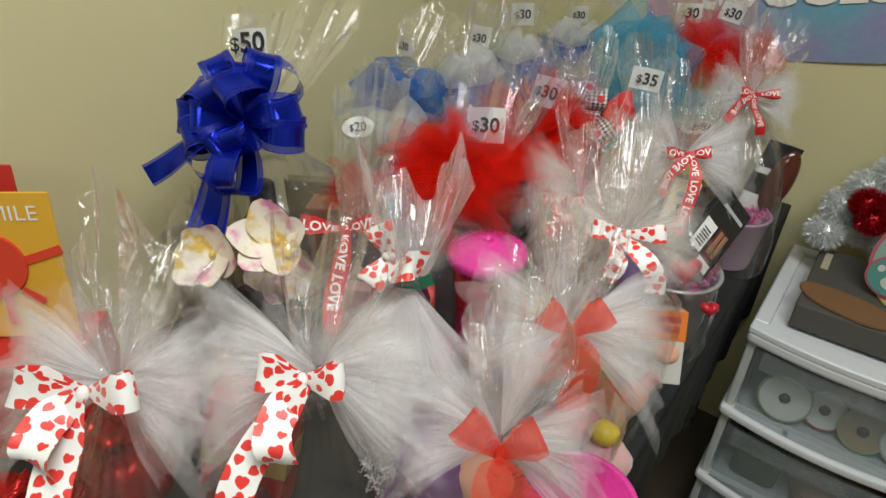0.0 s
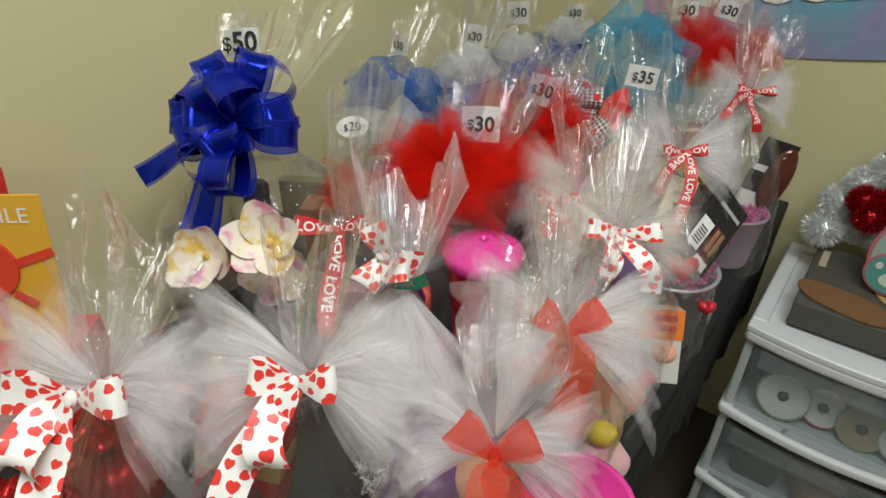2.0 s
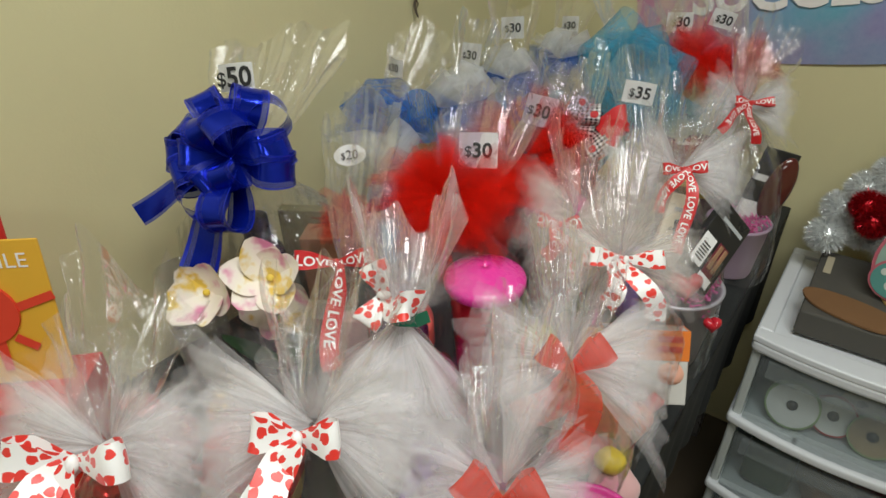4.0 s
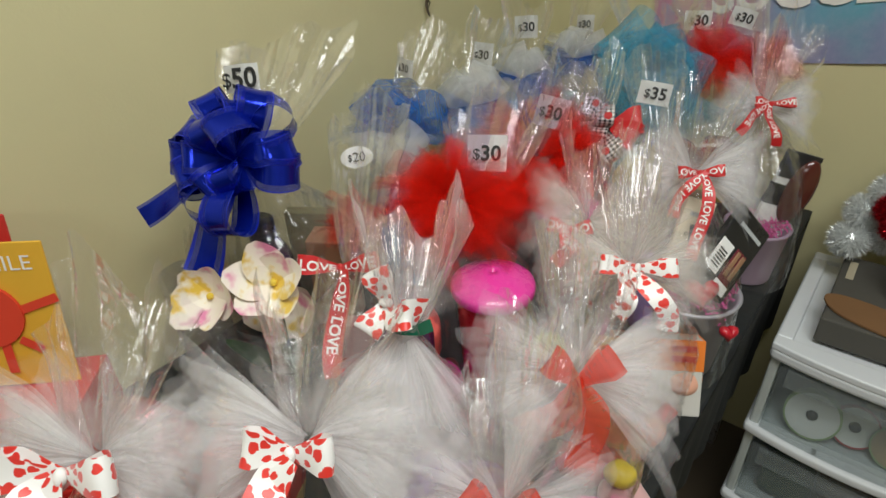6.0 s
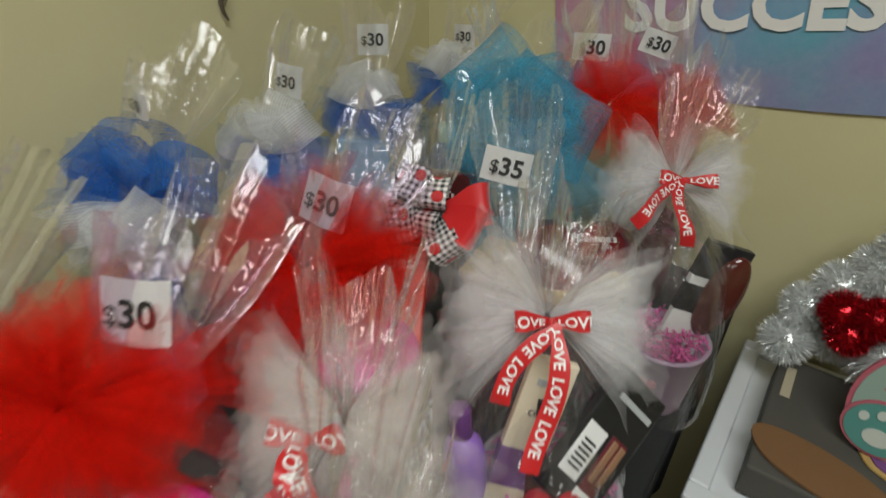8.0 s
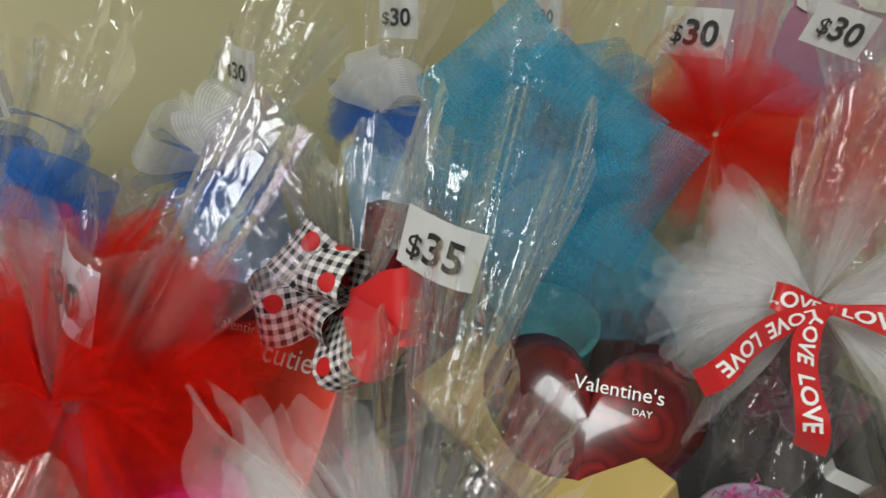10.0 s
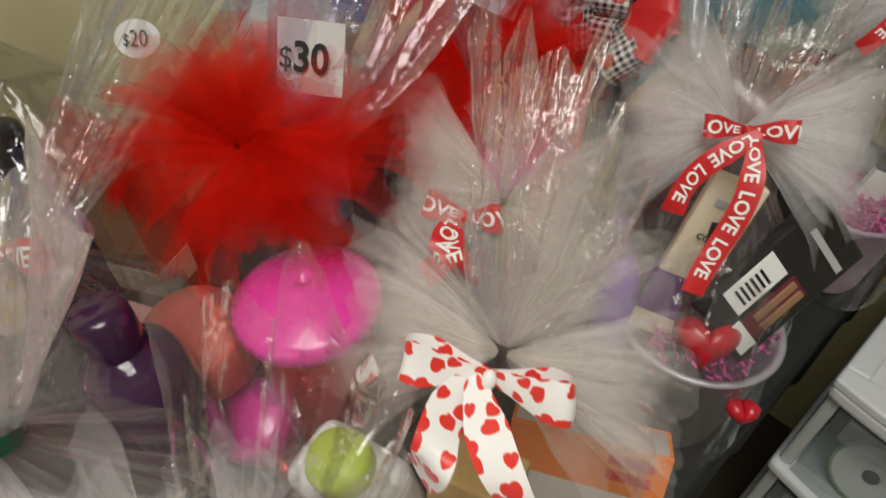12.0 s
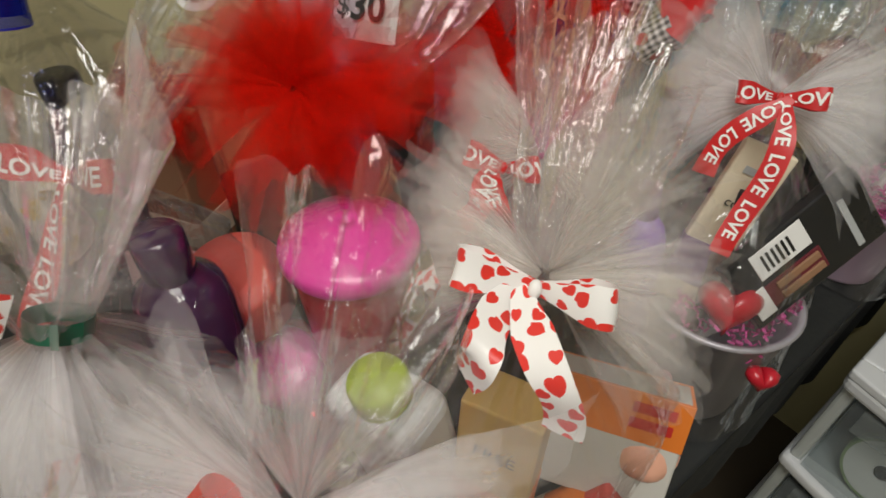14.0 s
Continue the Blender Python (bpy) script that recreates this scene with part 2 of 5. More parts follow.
M = dict(
    roses=rose_print("rose_print_card"),
    cello=cellophane("clear_cellophane"), lilac=cellophane("lilac_cellophane", (0.93, 0.88, 0.97), 0.05),
    milky=cellophane("milky_cellophane", (0.97, 0.96, 0.96), 0.17),
    tulle=net("white_tulle", (0.99, 0.98, 0.99), 0.38, 0.8, fade=0.1), beige_tulle=net("ivory_tulle", (0.96, 0.92, 0.88), 0.32, fade=0.1),
    ivory_net=net("pale_ivory_tulle", (0.97, 0.94, 0.9), 0.34, 0.8, fade=0.1), thin_tulle=net("thin_white_tulle", (0.95, 0.94, 0.94), 0.24),
    red_tulle=net("red_tulle", (0.86, 0.02, 0.01), 0.5, fade=0.12), blue_mesh=net("blue_mesh", (0.06, 0.24, 0.72), 0.5, 0.7, fade=0.1),
    white_mesh=net("white_mesh", (0.93, 0.94, 0.95), 0.5, 0.5, weave=150, fade=0), aqua_mesh=net("aqua_mesh", (0.12, 0.52, 0.74), 0.4, 0.5, weave=130, fade=0),
    organza=net("red_organza", (0.88, 0.075, 0.035), 0.55, 0.6, fade=0), blue_foil=foil_band("blue_foil_ribbon", (0.008, 0.03, 0.55)),
    red_satin=satin("red_satin", (0.62, 0.012, 0.015), 0.4), hearts=heart_print("heart_ribbon", (0.82, 0.8, 0.78), (0.7, 0.03, 0.02)),
    gingham=gingham("gingham_ribbon"), green=satin("green_foil", (0.0, 0.12, 0.06), 0.25),
    wall=wall_paint("beige_wall_paint", (0.66, 0.605, 0.35)), ceil=wall_paint("ceiling_white", (0.78, 0.77, 0.73)),
    floor=plain("floor_vinyl", (0.08, 0.06, 0.04), 0.5, scale=8), banner=watercolour("banner_print"),
    paper=plain("white_paper", (0.85, 0.85, 0.84), 0.6, var=0.03, bump=0.05), ink=plain("black_ink", (0.012, 0.012, 0.012), 0.6, bump=0.0),
    white_ink=plain("white_ink", (0.85, 0.84, 0.82), 0.5, var=0.03, bump=0.0), card=plain("cardboard", (0.36, 0.24, 0.11), 0.8, scale=20),
    cloth=plain("dark_table_cloth", (0.016, 0.018, 0.018), 0.75, scale=40, bump=0.3), metal=plain("steel", (0.5, 0.5, 0.5), 0.3, 1.0),
    white_plastic=plain("white_plastic", (0.74, 0.76, 0.78), 0.35, var=0.05, scale=20, bump=0.05),
    clear_plastic=frosted("clear_drawer_plastic", (0.42, 0.45, 0.45), 0.82, 0.2), side_plastic=frosted("side_plastic", (0.68, 0.72, 0.7), 0.3, 0.3),
    taupe=plain("taupe_box", (0.085, 0.08, 0.068), 0.7, scale=25), felt=plain("brown_felt", (0.2, 0.1, 0.04), 0.95, scale=60, bump=0.4),
    purple_foam=plain("purple_foam", (0.2, 0.08, 0.25), 0.8), tan=plain("tan_foam", (0.55, 0.36, 0.12), 0.8), beige=plain("masking_tape", (0.5, 0.44, 0.31), 0.7),
    mint=plain("mint_paint", (0.3, 0.42, 0.36), 0.5), teal=plain("teal_paint", (0.1, 0.3, 0.27), 0.5), rose=plain("rose_paint", (0.5, 0.12, 0.16), 0.5), pale=plain("pale_paint", (0.6, 0.65, 0.6), 0.5),
    tinsel=plain("silver_tinsel", (0.85, 0.87, 0.86), 0.3, 0.45, bump=0), red_tinsel=plain("red_tinsel", (0.5, 0.01, 0.02), 0.22, 0.7, bump=0), dark=plain("dark_plastic", (0.02, 0.02, 0.022), 0.3, scale=20),
    pink=plain("hot_pink_plastic", (0.74, 0.05, 0.34), 0.28, var=0.05, bump=0.03, coat=0.3), red_pl=plain("red_plastic", (0.5, 0.015, 0.03), 0.3, var=0.08, bump=0.03, coat=0.2),
    red_foil=plain("red_foil", (0.55, 0.02, 0.02), 0.25, 0.6, bump=0.8, scale=25), pink_foil=plain("pink_foil", (0.7, 0.2, 0.25), 0.28, 0.6, bump=0.9, scale=30),
    gold_foil=plain("gold_foil", (0.75, 0.48, 0.12), 0.25, 0.9, bump=0.8, scale=30), blue_foil2=plain("blue_foil_wrap", (0.03, 0.12, 0.45), 0.3, 0.5, bump=0.6),
    red_card=plain("red_card", (0.55, 0.03, 0.025), 0.45, var=0.06), orange=plain("orange_card", (0.75, 0.2, 0.03), 0.45, var=0.08), red_orange=plain("red_orange_card", (0.72, 0.06, 0.03), 0.45, var=0.06),
    yellow=plain("yellow_card", (0.75, 0.42, 0.04), 0.5, var=0.06), gold_card=plain("gold_card", (0.6, 0.45, 0.16), 0.35, 0.2), wine=plain("wine_card", (0.14, 0.02, 0.03), 0.4, var=0.4, scale=15),
    baby_blue=plain("pale_blue_card", (0.3, 0.5, 0.68), 0.45), deep_blue=plain("blue_plastic", (0.02, 0.08, 0.3), 0.35), turquoise=plain("turquoise_plastic", (0.1, 0.42, 0.46), 0.4), mint_pl=plain("mint_plastic", (0.42, 0.66, 0.6), 0.4),
    purple=plain("purple_plastic", (0.16, 0.06, 0.22), 0.3, coat=0.3), violet=plain("violet_card", (0.28, 0.14, 0.5), 0.5), plum=plain("plum_glass", (0.06, 0.02, 0.07), 0.12, coat=0.6),
    lime=plain("lime_plastic", (0.42, 0.55, 0.05), 0.4), cream=plain("cream_lotion", (0.75, 0.66, 0.5), 0.45), peach=plain("peach_soap", (0.8, 0.42, 0.3), 0.5), lemon=plain("yellow_plastic", (0.8, 0.6, 0.02), 0.4),
    shred=plain("pink_paper_shred", (0.75, 0.12, 0.4), 0.6), white_shred=plain("white_paper_shred", (0.8, 0.8, 0.82), 0.6), brown_gl=plain("brown_glass", (0.09, 0.02, 0.015), 0.12, coat=0.5),
    petal=petal_tint("cream_petal"), pollen=plain("yellow_pollen", (0.7, 0.5, 0.05), 0.7), leaf=plain("dark_leaf", (0.03, 0.07, 0.03), 0.5),
    brown_card=plain("brown_card", (0.3, 0.16, 0.09), 0.6), olive=plain("olive_ornament", (0.22, 0.2, 0.11), 0.5), coral=plain("coral_candle", (0.72, 0.12, 0.1), 0.5), blush=plain("pale_pink_plush", (0.72, 0.42, 0.42), 0.9, sheen=0.5),
    twig=plain("dark_twig", (0.09, 0.07, 0.045), 0.8), spool_ring=plain("pale_green_card", (0.35, 0.48, 0.24), 0.6), spool_red=plain("red_ribbon_roll", (0.5, 0.04, 0.06), 0.5), kraft=plain("kraft_tan", (0.42, 0.32, 0.2), 0.7),
    lilac_pl=plain("lilac_plastic", (0.55, 0.4, 0.55), 0.4), pack=plain("off_white_wrapper", (0.58, 0.57, 0.53), 0.45),
    tin=plain("grey_tin", (0.4, 0.38, 0.42), 0.35, 0.3), grey_card=plain("grey_card", (0.45, 0.47, 0.48), 0.5),
)


# ---- building helpers ----
def mesh_part(name, verts, faces, mat, parent=None, label="", uvs=None, smooth=True, kind=""):
    """One mesh object from vertices and faces; uvs: one pair a vertex."""
    me = bpy.data.meshes.new(name)
    me.from_pydata([tuple(v) for v in verts], [], faces)
    if uvs is not None:
        lay = me.uv_layers.new(name="UVMap")
        idx = np.empty(len(me.loops), dtype=np.int32)
        me.loops.foreach_get("vertex_index", idx)
        lay.data.foreach_set("uv", np.asarray(uvs, dtype=np.float32)[idx].ravel())
    me.materials.append(mat)
    if smooth:
        me.polygons.foreach_set("use_smooth", [True] * len(me.polygons))
    me.update()
    ob = new(name, me)
    if parent is not None:
        ob.parent = parent
    return tagged(ob, label, "", "", kind)


def part(name, bm, mat, parent=None, label="", smooth=False):
    """Links a bmesh as one mesh object under a thing or a part."""
    me = bpy.data.meshes.new(name)
    bm.to_mesh(me)
    bm.free()
    me.materials.append(mat)
    if smooth:
        me.polygons.foreach_set("use_smooth", [True] * len(me.polygons))
    ob = new(name, me)
    if parent is not None:
        ob.parent = parent
    return tagged(ob, label)


def thing(name, label, category, at=(0, 0, 0), turn=0.0, group="", tilt=(0, 0)):
    ob = new(name)
    ob.matrix_basis = pose(*at, tilt[0], tilt[1], turn)
    return tagged(ob, label, category, group)


def box_bm(size, at=(0, 0, 0), bevel=0.003, seg=2):
    """A bevelled box; at: the middle of its base."""
    bm = bmesh.new()
    bmesh.ops.create_cube(bm, size=1)
    bmesh.ops.transform(bm, matrix=Matrix.Translation((at[0], at[1], at[2] + size[2] / 2)) @ Matrix.Diagonal((*size, 1)), verts=bm.verts)
    if bevel:
        bmesh.ops.bevel(bm, geom=bm.edges[:], offset=bevel, segments=seg, affect="EDGES", profile=0.5)
    return bm


def lathe(profile, n=40, at=(0, 0, 0)):
    """Vertices and faces of a turned shape; profile: pairs of radius and height from the bottom up."""
    vs, fs = [], []
    for r, z in profile:
        for k in range(n):
            a = 2 * math.pi * k / n
            vs.append((at[0] + r * math.cos(a), at[1] + r * math.sin(a), at[2] + z))
    for i in range(len(profile) - 1):
        for k in range(n):
            k2 = (k + 1) % n
            fs.append((i * n + k, i * n + k2, (i + 1) * n + k2, (i + 1) * n + k))
    return vs, fs


def turned(name, profile, mat, parent=None, label="", n=40, at=(0, 0, 0), smooth=True):
    vs, fs = lathe(profile, n, at)
    return mesh_part(name, vs, fs, mat, parent, label, None, smooth)


def grid_faces(rows, cols, wrap=False):
    fs = []
    for i in range(rows - 1):
        for k in range(cols if wrap else cols - 1):
            k2 = (k + 1) % cols
            fs.append((i * cols + k, i * cols + k2, (i + 1) * cols + k2, (i + 1) * cols + k))
    return fs


V = Vector
RIGHT = V((0.857, 0.515, 0.0))
FRONT = V((0.44, -0.74, 0.51)).normalized()
UP = FRONT.cross(RIGHT).normalized()


def text_flat(body, height, bold=0.0):
    """Vertices and faces of words in the built-in font, in the xy plane, from x = 0, capitals of that height."""
    cu = bpy.data.curves.new("words", "FONT")
    cu.body = body
    cu.size = height / 0.69
    cu.resolution_u = 3
    cu.offset = bold * height
    ob = bpy.data.objects.new("words", cu)
    scene.collection.objects.link(ob)
    dg = bpy.context.evaluated_depsgraph_get()
    me = bpy.data.meshes.new_from_object(ob.evaluated_get(dg))
    vs = [tuple(v.co) for v in me.vertices]
    fs = [tuple(p.vertices) for p in me.polygons]
    bpy.data.objects.remove(ob)
    bpy.data.curves.remove(cu)
    bpy.data.meshes.remove(me)
    return vs, fs


WORDS = {}


def words_on(name, body, height, at, right, up, mat, parent, lift=0.0008, centre=True, bold=0.0, label=""):
    """Flat lettering at a place, along two directions."""
    if (body, height, bold) not in WORDS:
        WORDS[body, height, bold] = text_flat(body, height, bold)
    vs, fs = WORDS[body, height, bold]
    right, up = V(right).normalized(), V(up).normalized()
    out = right.cross(up)
    wide = max(v[0] for v in vs)
    off = wide / 2 if centre else 0
    pts = [V(at) + right * (v[0] - off) + up * (v[1] - (height / 2 if centre else 0)) + out * lift for v in vs]
    return mesh_part(name, pts, fs, mat, parent, label, None, False)


def strip(pts, sides, widths, cols=5, curl=0.0):
    """A ribbon along points: vertices, faces and uvs in metres."""
    vs, uv, run = [], [], 0.0
    for i, (p, s, w) in enumerate(zip(pts, sides, widths)):
        if i:
            run += (V(p) - V(pts[i - 1])).length
        tan = (V(pts[min(i + 1, len(pts) - 1)]) - V(pts[max(i - 1, 0)])).normalized()
        s = (V(s) - tan * tan.dot(V(s))).normalized()
        nrm = tan.cross(s)
        for c in range(cols):
            x = c / (cols - 1) - 0.5
            vs.append(V(p) + s * (x * w) + nrm * (curl * w * (0.25 - x * x)))
            uv.append((run, x * max(widths)))
    return vs, grid_faces(len(pts), cols), uv


def ribbon(name, pts, sides, widths, mat, parent, label="", cols=5, curl=0.0, words="", word_h=0.012):
    """A ribbon mesh; words: white lettering repeated along it."""
    pts = [V(p) for p in pts]
    vs, fs, uv = strip(pts, sides, widths, cols, curl)
    ob = mesh_part(name, vs, fs, mat, parent, label, uv)
    if words:
        if (words, word_h) not in WORDS:
            WORDS[words, word_h] = text_flat(words, word_h, 0.035)
        tv, tf = WORDS[words, word_h]
        wide = max(v[0] for v in tv)
        run = [0.0]
        for a, b in zip(pts, pts[1:]):
            run.append(run[-1] + (b - a).length)
        for sgn in (1, -1):
            av, af, start = [], [], 0.006
            while start + wide < run[-1] - 0.003:
                base = len(av)
                for x, y, _ in tv:
                    u = start + (x if sgn > 0 else wide - x)
                    i = min(max(int(np.searchsorted(run, u)) - 1, 0), len(pts) - 2)
                    k = (u - run[i]) / max(run[i + 1] - run[i], 1e-6)
                    q = pts[i].lerp(pts[i + 1], k)
                    tan = (pts[i + 1] - pts[i]).normalized()
                    sd = V(sides[i]).lerp(V(sides[i + 1]), k)
                    sd = (sd - tan * tan.dot(sd)).normalized()
                    nr = tan.cross(sd)
                    w = widths[i] * (1 - k) + widths[i + 1] * k
                    off = (y - word_h / 2) * min(1.0, w / max(widths))
                    rise = curl * w * (0.25 - (off / max(w, 1e-6)) ** 2)
                    av.append(q + sd * off + nr * (rise + 0.0009 * sgn))
                af += [tuple(base + j for j in f) for f in tf]
                start += wide + 0.006
            if av:
                mesh_part("lettering", av, af, M["white_ink"], ob, "white printed lettering", None, False)
    return ob


def arc_loop(knot, way, fwd, length, fat, lift=0.0, n=18):
    """Centre line of a bow's loop, out along way and back."""
    pts = []
    for i in range(n + 1):
        s = i / n
        out = length * math.sin(math.pi * s) ** 0.8
        pts.append(V(knot) + V(way) * out + V(fwd) * (fat * math.sin(2 * math.pi * s) + 0.004) + UP * (lift * math.sin(math.pi * s)))
    return pts


def ribbon_bow(parent, knot, size, width, mat, rng, tails=((-0.5, -1.0, 0.1), (0.25, -1.0, 0.12)), label="", words="", droop=-0.1, right=None, up=None, fwd=None):
    """A tied bow: two loops, a knot and tails, as one part with its pieces under it."""
    right, up, fwd = V(right or RIGHT), V(up or UP), V(fwd or FRONT)
    knot = V(knot)
    root = None
    for sgn in (-1, 1):
        way = (right * sgn + up * (droop + rng.uniform(0.05, 0.35)) + fwd * 0.25).normalized()
        n = 18
        pts = arc_loop(knot, way, fwd, size * rng.uniform(0.9, 1.1), size * 0.17, 0.0, n)
        side = (up - way * up.dot(way)).normalized()
        side = (side + right * rng.uniform(-0.15, 0.15)).normalized()
        widths = [width * (0.35 + 0.65 * min(1, 1.6 * math.sin(math.pi * i / n))) for i in range(n + 1)]
        ob = ribbon("bow_loop" if root is not None else "ribbon_bow", pts, [side] * (n + 1), widths, mat, root or parent, label if root is None else "", 5, 0.15, words, width * 0.55)
        root = root or ob
    for dx, dy, ln in tails:
        n = 16
        way = (right * dx + up * dy).normalized()
        side0 = (right * -dy + up * dx).normalized()
        pts, sides, widths = [], [], []
        ph = rng.uniform(0, 6)
        for i in range(n + 1):
            s = i / n
            pts.append(knot + way * (ln * s) + fwd * (0.012 + 0.018 * math.sin(s * 2.2) + 0.006 * math.sin(6 * s + ph)) + right * (0.008 * math.sin(4 * s + ph)))
            sides.append(side0 + fwd * 0.35 * math.sin(3.5 * s + ph))
            widths.append(width * (0.4 + 0.6 * min(1, s * 4)))
        ribbon("bow_tail", pts, sides, widths, mat, root, "", 5, 0.1, words, width * 0.55)
    bm = bmesh.new()
    bmesh.ops.create_uvsphere(bm, u_segments=12, v_segments=8, radius=1)
    bmesh.ops.transform(bm, matrix=Matrix.Translation(knot + fwd * 0.008) @ Matrix(((right.x, up.x, fwd.x), (right.y, up.y, fwd.y), (right.z, up.z, fwd.z))).to_4x4() @ Matrix.Diagonal((width * 0.17, width * 0.26, width * 0.16, 1)), verts=bm.verts)
    part("knot", bm, mat, root, "", True)
    return root


def fan(knot, axis, side, length, spread, tilt, rng, amp=0.1, rows=14, cols=88):
    """One gathered sheet of net: a softly crumpled fan from the knot."""
    axis, side = V(axis).normalized(), V(side)
    side = (side - axis * axis.dot(side)).normalized()
    out = axis.cross(side)
    vs, uv = [], []
    p1, p2 = rng.uniform(0, 6), rng.uniform(0, 6)
    seed = V((rng.uniform(0, 90), rng.uniform(0, 90), rng.uniform(0, 90)))
    for i in range(rows):
        r = 0.04 + 0.96 * i / (rows - 1)
        for k in range(cols):
            a = (k / (cols - 1) * 2 - 1) * spread
            ln = length * min(1.3, 0.94 / math.cos(min(abs(a), 1.2))) * (0.86 + 0.1 * math.sin(2.3 * a + p1) + 0.07 * math.sin(7 * a + p2) + 0.1 * noise.noise(V((a * 9, 0, 0)) + seed))
            d = r * ln
            w = (noise.noise(V((a * 3.2, r * 1.2, 0)) + seed) * 1.3 + noise.noise(V((a * 8.5, r * 1.6, 7)) + seed) * 0.35 + (abs(noise.noise(V((a * 13, r * 0.5, 3)) + seed)) * 0.3 - 0.08) + noise.noise(V((a * 29, r * 0.6, 5)) + seed) * 0.1) * amp * d
            b = a + 0.12 * noise.noise(V((a * 4, r * 2.5, 11)) + seed) * r
            sag = -0.15 * d * r * r
            vs.append(V(knot) + axis * (d * math.cos(b)) + side * (d * math.sin(b)) + out * (w + tilt * d * (1 - 0.25 * r)) + V((0, 0, sag)))
            uv.append((a * 0.06, r * 0.1))
    return vs, grid_faces(rows, cols), uv


def puff(name, knot, lobes, mat, parent, rng, label=""):
    """Tulle gathered at a knot; lobes: (axis, length, spread, sheets, thickness). The sheets are pieces of the first."""
    root = None
    for axis, length, spread, sheets, thick in lobes:
        axis = V(axis).normalized()
        side = axis.cross(FRONT) if abs(axis.dot(FRONT)) < 0.8 else axis.cross(UP)
        for j in range(sheets):
            tl = thick * ((j + 0.5) / sheets * 2 - 1) + rng.uniform(-0.1, 0.1)
            ax = (axis + V((rng.uniform(-1, 1), rng.uniform(-1, 1), rng.uniform(-1, 1))) * 0.16).normalized()
            v, f, u = fan(knot, ax, side, length * rng.uniform(0.78, 1.1), spread * rng.uniform(0.75, 1.15), tl, rng, rng.uniform(0.08, 0.2))
            ob = mesh_part(name if root is None else "net_sheet", v, f, mat, root or parent, label if root is None else "", u)
            root = root or ob
    return root


def pom(name, knot, radius, mat, parent, rng, sheets=12, label="", up_bias=0.2, flat=1.0):
    """A round pompom of tulle sheets in all directions."""
    lobes = []
    for j in range(sheets):
        a = 2 * math.pi * j / sheets + rng.uniform(-0.3, 0.3)
        e = rng.uniform(-0.7, 0.9)
        ax = RIGHT * math.cos(a) + UP * (math.sin(a) * flat + up_bias) + FRONT * e
        lobes.append((ax, radius * rng.uniform(0.8, 1.05), rng.uniform(0.55, 0.9), 2, 0.35))
    return puff(name, knot, lobes, mat, parent, rng, label)


def loops_bow(name, knot, count, size, width, mat, parent, rng, label="", spread=(0, 2 * math.pi), out=0.5, fat=0.34, twist=0.5, vary=0.7):
    """Many loops round one knot; each loop a part of the first."""
    root = None
    for j in range(count):
        a = spread[0] + (spread[1] - spread[0]) * (j + 0.5) / count + rng.uniform(-0.12, 0.12)
        e = out * rng.uniform(-0.3, 1.7)
        way = (RIGHT * math.cos(a) + UP * math.sin(a) + FRONT * e).normalized()
        around = (UP * math.cos(a) - RIGHT * math.sin(a)).normalized()
        fat_way = (FRONT - way * FRONT.dot(way)).normalized()
        fat_way = (fat_way + around * rng.uniform(-twist, twist)).normalized()
        n = 16
        ln = size * rng.uniform(vary, 1.15)
        pts = arc_loop(knot, way, fat_way, ln, ln * fat, 0.0, n)
        side = way.cross(fat_way)
        widths = [width * (0.35 + 0.65 * min(1, 2.2 * math.sin(math.pi * i / n))) for i in range(n + 1)]
        ob = ribbon(name if root is None else "bow_loop", pts, [side] * (n + 1), widths, mat, root or parent, label if root is None else "", 5, 0.12)
        root = root or ob
    return root


